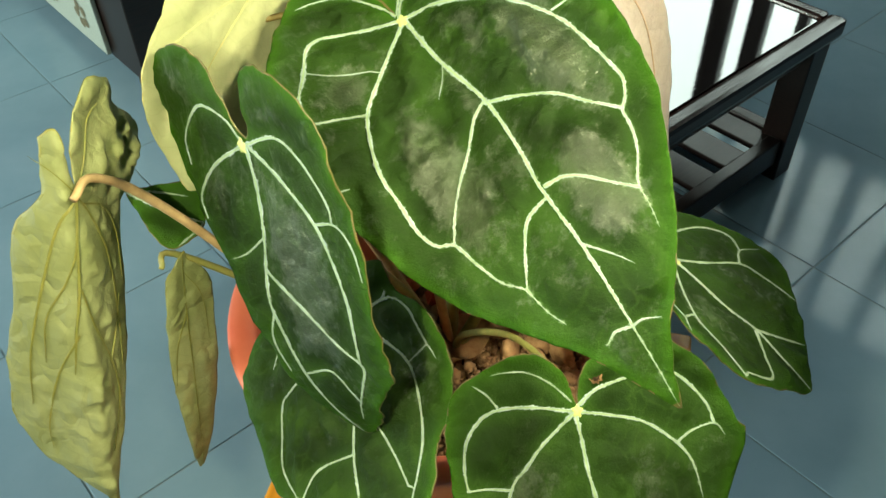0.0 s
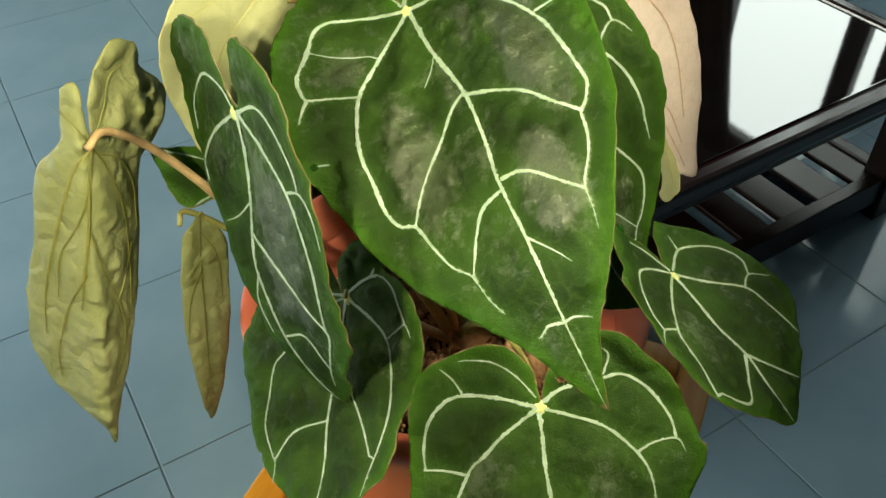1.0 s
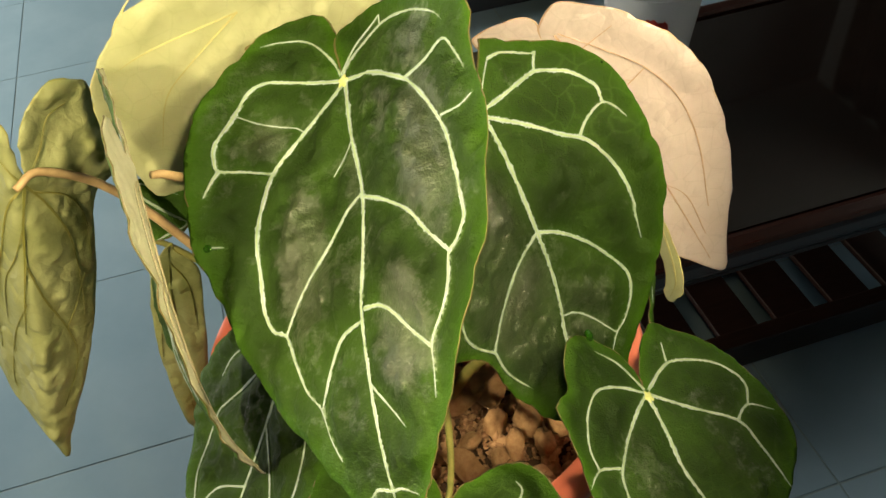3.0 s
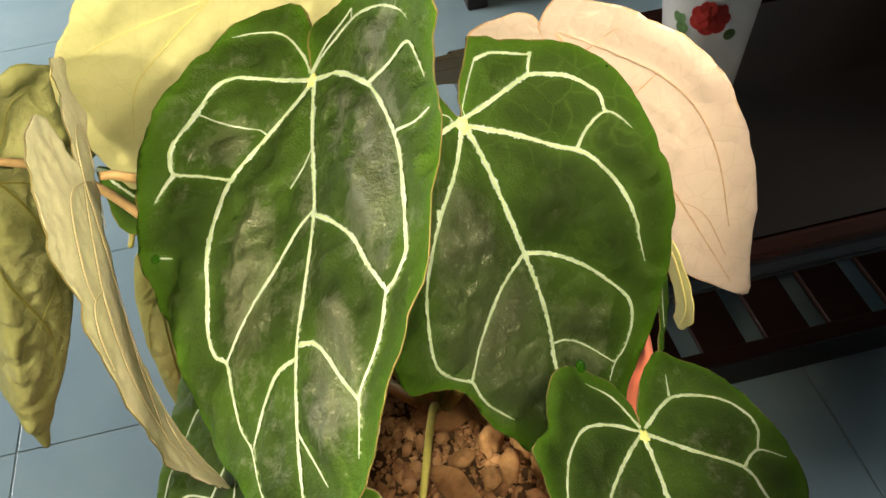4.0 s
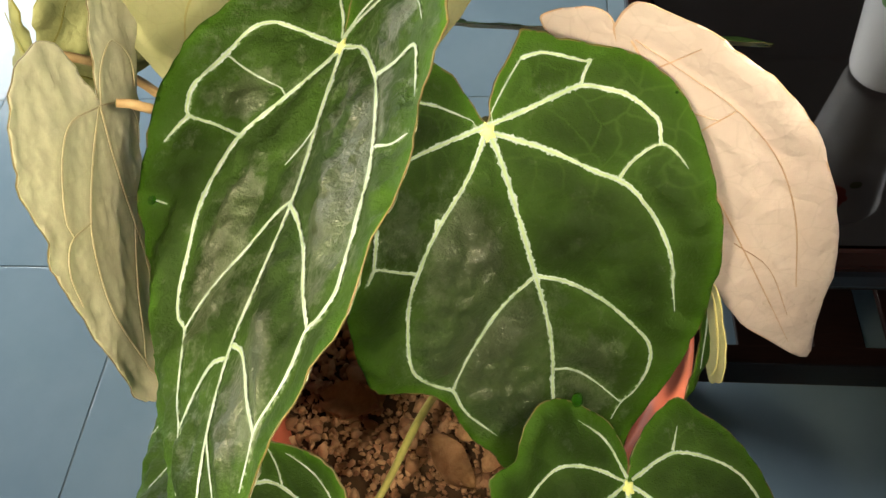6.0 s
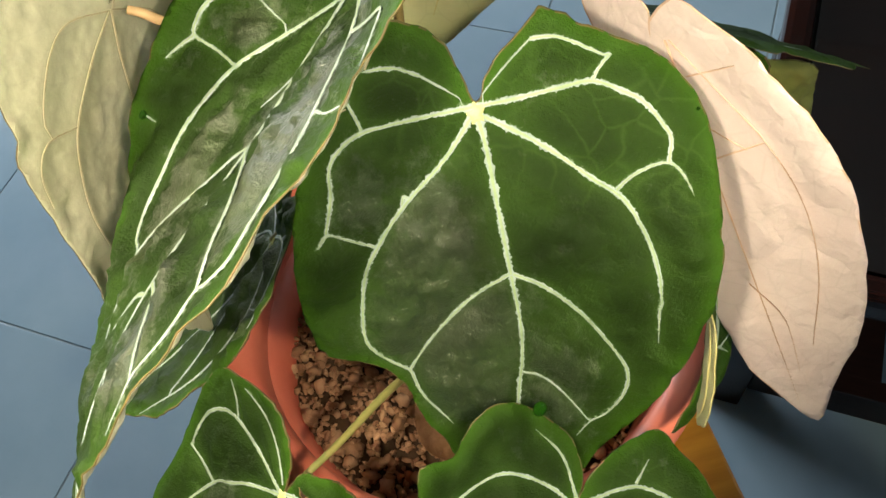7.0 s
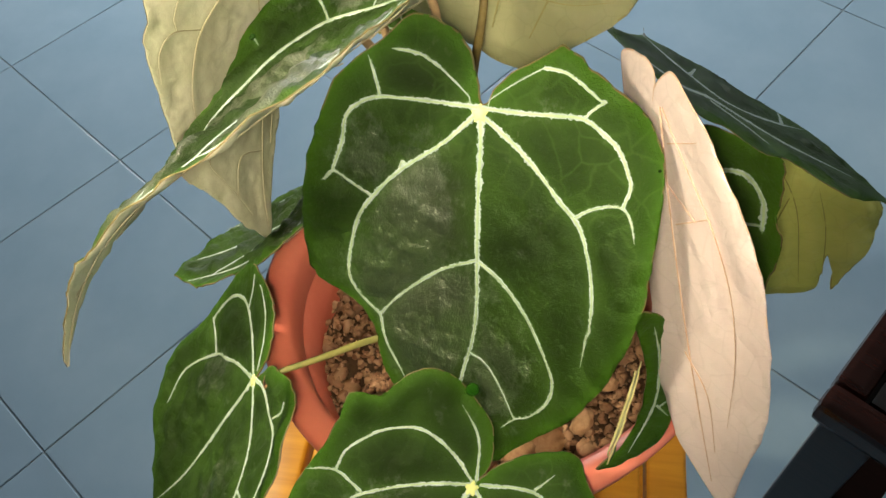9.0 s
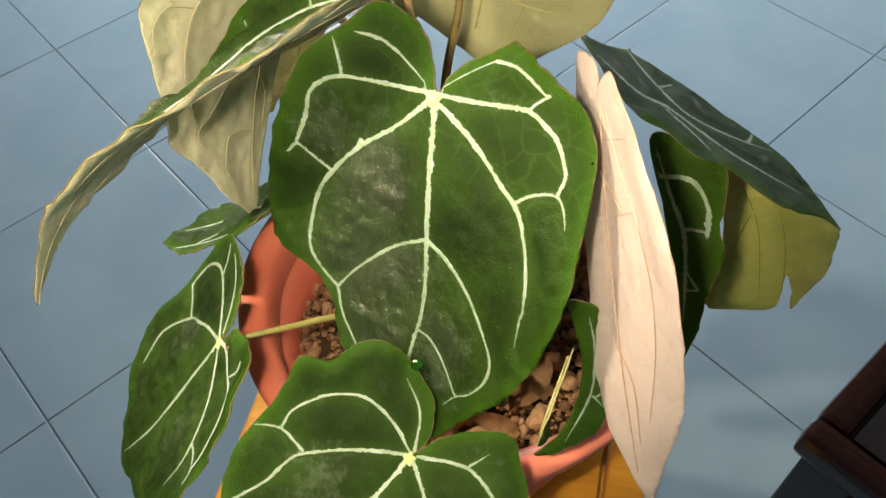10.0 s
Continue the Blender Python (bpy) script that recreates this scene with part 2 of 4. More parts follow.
def part(name, bm, material, parent=None, label="", smooth=True):
    ob = new(name, mesh_of(name, bm, *(material if isinstance(material, (list, tuple)) else (material,)), smooth=smooth))
    ob.parent = parent
    if parent and parent.name == "anthurium_plant":
        ob.matrix_parent_inverse = Matrix.Translation(-parent.location)
    return tagged(ob, label)


def thing(name, label, category, at=(0, 0, 0), group="", kind=""):
    ob = new(name)
    ob.location = at
    return tagged(ob, label, category, group, kind)


def box(size, at=(0, 0, 0), bevel=0.002, bm=None, turn=None):
    bm = bm or bmesh.new()
    m = Matrix.Translation(at) @ (turn or Matrix()) @ Matrix.Diagonal((*size, 1))
    got = bmesh.ops.create_cube(bm, size=1, matrix=m)
    if bevel:
        edges = list({e for v in got["verts"] for e in v.link_edges})
        bmesh.ops.bevel(bm, geom=edges, offset=bevel, segments=2, profile=0.6, affect="EDGES")
    return bm


def spline(points, steps=4, closed=False):
    """A smooth curve through points."""
    p = [np.array(q, float) for q in points]
    n, out = len(p), []
    for i in range(n if closed else n - 1):
        if closed:
            a, b, c, d = p[i - 1], p[i], p[(i + 1) % n], p[(i + 2) % n]
        else:
            b, c = p[i], p[i + 1]
            a, d = (p[i - 1] if i else 2 * b - c), (p[i + 2] if i + 2 < n else 2 * c - b)
        for s in range(steps):
            t = s / steps
            out.append(0.5 * (2 * b + (c - a) * t + (2 * a - 5 * b + 4 * c - d) * t * t + (3 * b - a - 3 * c + d) * t**3))
    if not closed:
        out.append(p[-1])
    return np.array(out)


def tube(points, radii, sides=10, bm=None):
    bm = bm or bmesh.new()
    pts = spline(points, 6)
    rr = np.interp(np.linspace(0, 1, len(pts)), np.linspace(0, 1, len(radii)), radii)
    rings, up = [], Vector((0.3, 0.2, 0.93))
    for i, p in enumerate(pts):
        d = Vector(pts[min(i + 1, len(pts) - 1)] - pts[max(i - 1, 0)]).normalized()
        a = d.cross(up).normalized()
        b = a.cross(d)
        rings.append([bm.verts.new(Vector(p) + float(rr[i]) * (math.cos(k) * a + math.sin(k) * b)) for k in np.linspace(0, 2 * math.pi, sides, endpoint=False)])
    for u, v in zip(rings, rings[1:]):
        for k in range(sides):
            bm.faces.new((u[k], u[(k + 1) % sides], v[(k + 1) % sides], v[k]))
    bm.faces.new(rings[0][::-1]), bm.faces.new(rings[-1])
    return bm


def lathe(profile, sides=72, wobble=None):
    bm = bmesh.new()
    rings = []
    for r, z in profile:
        ring = []
        for k in range(sides):
            a = 2 * math.pi * k / sides
            s = wobble(a, z) if wobble else 1.0
            ring.append(bm.verts.new((r * s * math.cos(a), r * s * math.sin(a), z)))
        rings.append(ring)
    for u, v in zip(rings, rings[1:]):
        for k in range(sides):
            bm.faces.new((u[k], u[(k + 1) % sides], v[(k + 1) % sides], v[k]))
    return bm, rings


# ---- the plant ----
plant = thing("anthurium_plant", "anthurium with velvety dark green white-veined heart leaves", "potted plant", (-0.045, 0.04, 0.665))
ROOT = Vector((-0.045, 0.04, 0.665))


def nearest(pts, lines):
    """Distance of points to the nearest of some polylines."""
    best = np.full(len(pts), 9.0)
    for line in lines:
        a, b = line[:-1], line[1:]
        ab = b - a
        t = np.einsum("nij,ij->ni", pts[:, None] - a[None], ab) / np.maximum((ab * ab).sum(1), 1e-12)
        near = a[None] + np.clip(t, 0, 1)[..., None] * ab[None]
        best = np.minimum(best, np.sqrt(((pts[:, None] - near) ** 2).sum(-1)).min(1))
    return best


def leaf(label, kind, base, along, normal, deg, bend, outline, veins, step=0.0024, puff=0.0022, fold_at=0.0, grey_sheen=False, lip=0.0, sheen_spots=((30, -26, 40, 20, 0.42), (36, 28, 40, 18, 0.42))):
    """A leaf blade: its outline and veins in the leaf's own plane (mm along and across from the notch), bent by a smooth surface."""
    along, normal = Vector(along).normalized(), Vector(normal).normalized()
    across = normal.cross(along)
    frame_of = np.array([along, across, normal])
    origin = np.array(base)
    powers = [(i, j) for i in range(deg + 1) for j in range(deg + 1 - i)]
    seed = Vector((base[0] * 40, base[1] * 40, base[2] * 40))

    def height(pq):
        p, q = pq[:, 0] * 10, pq[:, 1] * 10
        cols = [p**i * q**j for i, j in powers]
        if len(bend) > len(cols):
            a = np.sqrt((q - 10 * fold_at) ** 2 + 0.0006)
            cols += [a, a * p, a * p * p]
        return 0.1 * np.array(bend) @ np.array(cols)

    def lift(pq, extra=0.0):
        return origin + np.c_[pq, height(pq) + extra] @ frame_of

    edge = spline(np.array(outline) / 1000, 4, True)
    edge = edge + 0.0009 * np.array([[noise.noise(Vector((*e, 0)) * 190 + seed), noise.noise(Vector((*e, 5)) * 190 + seed)] for e in edge])
    lines = [spline(np.array(v) / 1000, 5) for _, v in veins]
    # a vein that stops just short of another one runs into it
    for n, line in enumerate(lines):
        rest = np.vstack([l for m, l in enumerate(lines) if m != n]) if len(lines) > 1 else line
        gap = np.linalg.norm(rest - line[-1], axis=1)
        if kind == "upper" and len(lines) > 1 and 0.0005 < gap.min() < 0.007:
            lines[n] = np.vstack([line, (line[-1] + rest[gap.argmin()]) / 2, rest[gap.argmin()]])
    lo, hi = edge.min(0), edge.max(0)
    inner = []
    rnd = random.Random(len(outline) * 7 + len(veins))
    for x in np.arange(lo[0], hi[0], step):
        for y in np.arange(lo[1], hi[1], step):
            inner.append((x + rnd.uniform(-0.3, 0.3) * step, y + rnd.uniform(-0.3, 0.3) * step))
    inner = np.array(inner)
    inner = inner[nearest(inner, [np.vstack([edge, edge[:1]])]) > 0.4 * step]
    d = np.roll(edge, -1, 0) - np.roll(edge, 1, 0)
    d /= np.maximum(np.linalg.norm(d, axis=1), 1e-9)[:, None]
    turn = np.sign(np.sum(edge[:, 0] * np.roll(edge[:, 1], -1) - edge[:, 1] * np.roll(edge[:, 0], -1)))
    ring = edge + 0.0005 * turn * np.c_[-d[:, 1], d[:, 0]]
    ring = ring[nearest(ring, [np.vstack([edge, edge[:1]])]) > 0.0004]
    # rows of points on and beside the veins, so that the tissue along them is finely drawn
    rows = [l[1:-1:2] for l in lines]
    if kind == "upper":
        for off in (0.0012, 0.0024):
            for l in lines:
                run = np.r_[0, np.cumsum(np.linalg.norm(np.diff(l, axis=0), axis=1))]
                at = np.arange(0.001, run[-1], 0.0017)
                if len(at) > 1:
                    p = np.c_[np.interp(at, run, l[:, 0]), np.interp(at, run, l[:, 1])]
                    d = np.gradient(p, axis=0)
                    d /= np.maximum(np.linalg.norm(d, axis=1), 1e-9)[:, None]
                    both = np.vstack([p + sg * off * np.c_[-d[:, 1], d[:, 0]] for sg in (-1, 1)])
                    rows.append(both[nearest(both, lines) > 0.9 * off])
    spine = np.vstack(rows)
    spine = spine[nearest(spine, [np.vstack([edge, edge[:1]])]) > 0.0012]
    inner = inner[nearest(inner, lines) > (0.0033 if kind == "upper" else 0.0011)]
    inner = np.vstack([spine, inner])
    pts = [Vector(p) for p in edge] + [Vector(p) for p in ring] + [Vector(p) for p in inner]
    loop = [(i, (i + 1) % len(edge)) for i in range(len(edge))]
    verts, _, faces, _, _, _ = geometry.delaunay_2d_cdt(pts, loop, [list(range(len(edge)))], 1, 1e-6)
    pq = np.array([(v.x, v.y) for v in verts])
    used = sorted({i for f in faces for i in f})
    back = {i: n for n, i in enumerate(used)}
    pq, faces = pq[used], [[back[i] for i in f] for f in faces]
    dv = nearest(pq, lines)
    de = nearest(pq, [np.vstack([edge, edge[:1]])])
    soft = 1 - np.exp(-np.maximum(dv - 0.0016, 0) / 0.007)
    ripple = np.array([noise.fractal(Vector((x * 75, y * 75, 0)) + seed, 0.7, 2.1, 3) for x, y in pq])
    crease = np.array([noise.fractal(Vector((x * 60, y * 210, 3)) + seed, 0.8, 2.1, 3) for x, y in pq])
    lumps = np.array([noise.fractal(Vector((x * 150, y * 150, 7)) + seed, 0.9, 2.1, 2) for x, y in pq])
    swell = puff * soft * (1 + 0.6 * ripple + 0.75 * crease + 0.5 * np.tanh(2.5 * lumps)) * np.clip(de / 0.006, 0, 1) + (0.0006 if kind in ("pink", "lime") else 0.0020) * ripple * np.exp(-de / 0.012) * (1 - np.exp(-dv / 0.003)) + lip * 0.0034 * np.clip(1 - de / 0.0045, 0, 1) ** 2 * np.clip((pq[:, 0] - 0.02) / 0.04, 0, 1) * np.clip((0.185 - pq[:, 0]) / 0.02, 0.3, 1) * (pq[:, 1] > 0)
    top, low = lift(pq, swell), lift(pq, swell - 0.0006)
    bm = bmesh.new()
    flag = bm.verts.layers.float.new("vein")
    rimf = bm.verts.layers.float.new("edge")
    frayf = bm.verts.layers.float.new("fray")
    fray = np.zeros(len(pq))
    for (w, _), l in zip(veins, lines):
        far = np.linalg.norm(pq[:, None] - l[None], axis=2)
        wide = 0.00075 * w * np.interp(np.linspace(0, 1, len(l)), (0, 0.75, 1), (1.1, 0.7, 0.3))
        gap = (far - wide[None]).min(1)
        fray = np.maximum(fray, np.exp(-np.maximum(gap, 0) / 0.0007) * min(1.0, 0.55 + 0.5 * w))
    glow = np.exp(-dv / 0.0022)
    rim = np.exp(-np.maximum(de - 0.0015, 0) / 0.0035)
    sheenf = bm.verts.layers.float.new("sheen_spots")
    # hand-placed spots where light catches the blade, for the painted sheen
    haze = np.full(len(pq), 0.27 if grey_sheen else 0.20)
    for dp, dq, rp, rq, much in sheen_spots:
        haze = np.maximum(haze, much * np.exp(-((pq[:, 0] - dp / 1000) / (rp / 1000)) ** 2 - ((pq[:, 1] - dq / 1000) / (rq / 1000)) ** 2))
    tv, lv = [], []
    for n in range(len(pq)):
        for co, into in ((top[n], tv), (low[n], lv)):
            v = bm.verts.new(co)
            v[flag], v[rimf], v[frayf], v[sheenf] = glow[n], rim[n], fray[n], haze[n]
            into.append(v)
    count = {}
    for f in faces:
        a, b, c = f
        if (pq[b][0] - pq[a][0]) * (pq[c][1] - pq[a][1]) - (pq[b][1] - pq[a][1]) * (pq[c][0] - pq[a][0]) < 0:
            a, c = c, a
        hem = max(de[a], de[b], de[c]) < 0.0006
        bm.faces.new((tv[a], tv[b], tv[c])).material_index = 2 if hem else 0 if kind == "upper" else 1
        bm.faces.new((lv[c], lv[b], lv[a])).material_index = 1 if kind == "upper" else 0
        for u, v in ((a, b), (b, c), (c, a)):
            count[(u, v)] = 1
    for u, v in count:
        if (v, u) not in count:
            bm.faces.new((tv[v], tv[u], lv[u], lv[v])).material_index = 2
    blade = part("leaf", bm, (LEAF_SHEEN if grey_sheen else LEAF_TOP, UNDER[kind], RIM if kind == "upper" else VEIN_UNDER[kind]), plant, label)

    def ribs(name, width, offset, bulge, material, ragged):
        for k, ((w, _), line) in enumerate(zip(veins, lines)):
            bm = bmesh.new()
            run = np.r_[0, np.cumsum(np.linalg.norm(np.diff(line, axis=0), axis=1))]
            at = np.linspace(0, run[-1], max(6, int(run[-1] / 0.0004)))
            line = np.c_[np.interp(at, run, line[:, 0]), np.interp(at, run, line[:, 1])]
            d = np.gradient(line, axis=0)
            d /= np.maximum(np.linalg.norm(d, axis=1), 1e-9)[:, None]
            side = np.c_[-d[:, 1], d[:, 0]]
            n = len(line)
            others = [l for m, l in enumerate(lines) if m != k]
            joins = nearest(line[-1:], others)[0] < 0.003
            springs = nearest(line[:1], others)[0] < 0.004
            taper = np.interp(np.linspace(0, 1, n), (0, 0.75, 1), (1.1, 0.8, 0.7) if joins else (1.1, 0.65, 0.08))
            if not springs:
                taper = taper * np.interp(np.linspace(0, 1, n), (0, 0.3), (0.12, 1))
            rows, groove = [], 0.46 if w > 0.45 else 0.25
            for sgn, out in ((-1, -0.0002), (-0.75, bulge), (-groove, 0.2 * bulge), (groove, 0.2 * bulge), (0.75, bulge), (1, -0.0002)):
                rag = np.array([1 + (ragged if abs(sgn) == 1 else 0.45 * ragged) * (0.7 * noise.fractal(Vector((*p, sgn * 3.1 + k)) * 1300, 0.5, 2, 2) + 0.5 * noise.noise(Vector((*p, sgn + k)) * 460) + 0.6 * noise.noise(Vector((*p, k)) * 130) + 1.2 * max(0.0, noise.noise(Vector((*p, sgn + k)) * 300) - 0.36)) for p in line])
                rows.append(lift(line + sgn * side * (0.5 * width * w * taper * rag)[:, None], offset + out))
            vs = [[bm.verts.new(c) for c in r] for r in rows]
            for band, (r, s) in enumerate(zip(vs, vs[1:])):
                for i in range(n - 1):
                    bm.faces.new((r[i], r[i + 1], s[i + 1], s[i])).material_index = 1 if band == 2 else 0
            bmesh.ops.recalc_face_normals(bm, faces=bm.faces)
            part(name, bm, material, blade)

    if kind == "upper" and len(veins) > 5:
        hub = bmesh.new()
        rows = []
        for s, up in ((0.05, 0.0012), (0.5, 0.0011), (0.85, 0.0008), (1.0, 0.0003)):
            a = np.linspace(0, 2 * math.pi, 20, endpoint=False)
            wob = 1 + 0.25 * np.sin(5 * a + base[0] * 90)
            rows.append([hub.verts.new(c) for c in lift(np.c_[0.001 + 0.0030 * s * wob * np.cos(a), 0.0026 * s * wob * np.sin(a)], up)])
        hub.faces.new(rows[0])
        for u, v in zip(rows, rows[1:]):
            for n in range(20):
                hub.faces.new((u[n], u[(n + 1) % 20], v[(n + 1) % 20], v[n]))
        bmesh.ops.recalc_face_normals(hub, faces=hub.faces)
        part("vein_hub", hub, HUB, blade)
    if kind == "upper":
        ribs("vein", 0.00178, 0.0006, 0.00012, (VEIN, VEIN_MID), 1.1)
        ribs("underside_vein", 0.0006, -0.0008, -0.0006, (VEIN_UNDER[kind], VEIN_UNDER[kind]), 0.2)
    else:
        ribs("vein", 0.0009 if kind == "pink" else 0.0013, 0.0005, 0.0006, (VEIN_UNDER[kind], VEIN_UNDER[kind]), 0.3)
    return blade


leaf("large dark green heart-shaped leaf with broad white veins", "upper",
     (-0.070, 0.040, 0.914), (-0.150, -0.934, -0.325), (-0.625, -0.165, 0.763), 4, [0.008, -0.020, 0.694, -0.406, -0.023, 0.096, 0.004, -0.691, 0.067, 0.071, 0.273, 0.073, 0.018, -0.120, -0.048],
     [(-5, -1), (-17, -2), (-29, -4), (-39, -7), (-46, -16), (-46, -26), (-38, -36), (-25, -45), (-11, -52), (4, -58), (21, -61), (36, -63), (57, -65), (71, -62), (86, -59), (103, -54), (123, -46), (137, -37), (152, -26), (166, -16), (178, -10), (189, -5), (198, -1), (186, 6), (173, 16), (163, 26), (150, 36), (135, 46), (118, 55), (100, 63), (63, 69), (50, 69), (38, 68), (27, 68), (16, 70), (9, 69), (-0, 62), (-11, 46), (-22, 26), (-28, 10), (-27, -3), (-14, -3)],
     [(1, [(1, 1), (29, 3), (61, 9), (87, 9), (107, 7), (131, 7), (148, 6), (166, 4), (181, 2), (197, -1)]),
        (0.9, [(1, 1), (11, -12), (22, -24), (32, -33), (44, -38), (60, -42), (77, -42), (90, -42), (99, -39), (103, -33), (114, -30), (126, -26), (134, -20), (145, -18), (153, -15)]),
        (0.7, [(61, 9), (65, 1), (75, -8), (84, -18), (93, -26), (103, -33)]),
        (0.7, [(112, 6), (114, -4), (122, -11), (134, -19)]),
        (0.8, [(1, 1), (-6, -14), (-11, -26), (-13, -34), (-9, -40), (2, -45), (15, -52), (22, -53), (27, -52), (29, -44), (33, -33)]),
        (0.6, [(27, -52), (32, -55), (38, -58)]),
        (0.35, [(2, -45), (8, -36), (14, -23)]),
        (0.6, [(-3, -1), (-13, -5), (-26, -13), (-32, -20), (-34, -29), (-33, -35)]),
        (0.9, [(1, 1), (6, 15), (18, 29), (27, 37), (42, 45), (58, 51), (73, 53), (86, 54), (94, 54), (101, 50), (104, 47), (113, 45), (120, 42), (127, 37), (131, 35), (138, 34), (146, 32)]),
        (0.8, [(62, 8), (70, 20), (81, 32), (92, 39), (103, 47)]),
        (0.8, [(108, 8), (110, 16), (115, 22), (124, 29), (131, 35)]),
        (0.5, [(167, 4), (165, -2), (166, -5), (167, -8)]),
        (0.4, [(167, 4), (167, 8), (170, 14)]),
        (0.7, [(-1, -1), (-9, 7), (-12, 24), (-5, 40), (6, 53), (14, 58)]),
        (0.7, [(23, 34), (23, 46), (21, 56), (29, 60), (39, 63)]),
        (0.5, [(-3, -1), (-13, 8), (-17, 24)]),
        (0.4, [(51, 50), (52, 58), (50, 64)]),
        (0.35, [(60, -54), (59, -59)]),
        (0.3, [(32, 4), (39, -0), (46, -6)]),
        (0.35, [(134, 7), (144, 14), (151, 18)])], step=0.0019, puff=0.0030, grey_sheen=True, lip=1.0, sheen_spots=((60, 40, 42, 13, 1.0), (120, 26, 26, 15, 1.0), (80, -22, 40, 15, 0.95), (14, -34, 16, 10, 0.8), (28, 22, 14, 8, 0.6), (50, 4, 40, 5, 0.5), (5, 44, 10, 9, 0.9)))
leaf("broad dark green heart leaf with white veins and water drops", "upper",
     (-0.021, 0.014, 0.901), (0.259, -0.374, -0.891), (0.364, -0.816, 0.448), 4, [0.004, -0.257, 0.354, 0.133, -0.189, 0.150, 0.833, 0.131, -0.127, -0.344, -0.512, -0.143, 0.146, 0.088, 0.006],
     [(-3, -0), (-14, -3), (-23, -6), (-29, -13), (-33, -20), (-32, -26), (-25, -32), (-19, -40), (-12, -47), (-3, -51), (10, -57), (26, -63), (45, -68), (65, -70), (80, -68), (88, -57), (95, -49), (106, -45), (121, -43), (133, -38), (144, -34), (155, -25), (164, -14), (171, -3), (163, 6), (152, 18), (137, 31), (123, 43), (110, 50), (95, 57), (74, 63), (59, 66), (47, 67), (32, 67), (20, 67), (11, 66), (2, 62), (-4, 56), (-9, 48), (-12, 42), (-16, 35), (-20, 29), (-22, 25), (-19, 20), (-16, 14), (-12, 8), (-7, 4), (-3, 2)],
     [(1.1, [(-0, 0), (12, 1), (31, 1), (59, 1), (83, 1), (101, -1), (119, -5), (143, -8), (166, -5)]),
        (0.9, [(1, -1), (12, -12), (24, -28), (36, -39), (47, -46), (67, -52), (79, -53), (89, -48), (96, -42)]),
        (0.6, [(96, -42), (111, -40), (128, -32)]),
        (0.8, [(60, 1), (67, -13), (76, -24), (86, -34), (96, -42)]),
        (0.8, [(60, 1), (67, 11), (77, 20), (88, 27), (106, 35), (119, 33), (129, 26), (133, 20), (140, 14)]),
        (0.4, [(107, -2), (110, 5), (119, 12), (132, 19)]),
        (1, [(1, 0), (12, 14), (21, 24), (29, 32), (34, 38), (40, 42), (56, 47), (74, 48), (79, 47), (93, 46)]),
        (0.9, [(-1, 0), (0, 13), (-0, 26), (0, 36), (4, 44), (8, 50), (16, 55), (19, 56)]),
        (0.6, [(33, 38), (29, 43), (26, 50), (26, 55), (30, 58), (36, 60)]),
        (0.5, [(0, 36), (-4, 40), (-6, 43)]),
        (0.6, [(-15, 20), (-14, 27), (-11, 33), (-6, 41)]),
        (0.9, [(-1, 0), (-3, -16), (-5, -33), (-2, -41), (3, -45), (12, -47), (24, -52)]),
        (0.6, [(36, -39), (30, -46), (25, -52), (29, -56)]),
        (0.5, [(-5, -33), (-11, -34), (-20, -36)]),
        (0.7, [(-22, -29), (-20, -21), (-15, -14)]),
        (0.25, [(-15, -14), (-10, -9), (-5, -4)]),
        (0.25, [(-15, 20), (-11, 13), (-7, 7), (-4, 3)]),
        (0.5, [(23, -28), (20, -27)])], step=0.002, puff=0.0022, sheen_spots=((88, -26, 46, 34, 0.9), (48, -22, 44, 24, 0.75), (110, 8, 34, 24, 0.6), (20, -40, 26, 20, 0.5)))
leaf("outstretched dark green leaf with pale veins", "upper",
     (0.034, -0.057, 0.770), (0.080, -0.933, -0.352), (0.413, -0.291, 0.863), 3, [-0.006, -0.022, 0.283, -0.026, 0.039, 0.401, -0.060, 0.108, -0.362, -0.165],
     [(-3, 1), (-9, 2), (-18, -1), (-27, -9), (-32, -22), (-34, -35), (-31, -44), (-23, -50), (-11, -54), (-5, -65), (6, -63), (20, -62), (37, -63), (51, -60), (64, -53), (78, -36), (87, -20), (97, -1), (92, 11), (82, 26), (62, 47), (44, 60), (26, 64), (8, 62), (-6, 58), (-20, 51), (-29, 40), (-35, 31), (-29, 18), (-16, 6), (-6, 2)],
     [(1, [(-1, 0), (19, -1), (37, -3), (56, -0), (75, -2), (96, -1)]),
        (0.9, [(-1, 0), (13, 21), (26, 39), (41, 42), (63, 45)]),
        (0.5, [(26, 39), (21, 49), (28, 59)]),
        (0.7, [(-2, 2), (-12, 23), (-8, 42), (0, 52), (11, 55), (21, 49)]),
        (0.5, [(-13, 23), (-23, 27)]),
        (0.7, [(-1, 0), (-7, -15), (-8, -32), (-0, -44), (7, -49), (16, -53), (25, -52)]),
        (0.8, [(-1, 0), (11, -19), (27, -37), (35, -41), (47, -43), (64, -50)]),
        (0.6, [(27, -38), (25, -52), (31, -63)]),
        (0.8, [(56, -1), (67, -14), (76, -27), (64, -45)]),
        (0.8, [(56, -0), (67, 10), (81, 24)]),
        (0.6, [(-3, 0), (-18, -9), (-26, -23)])], puff=0.0024)
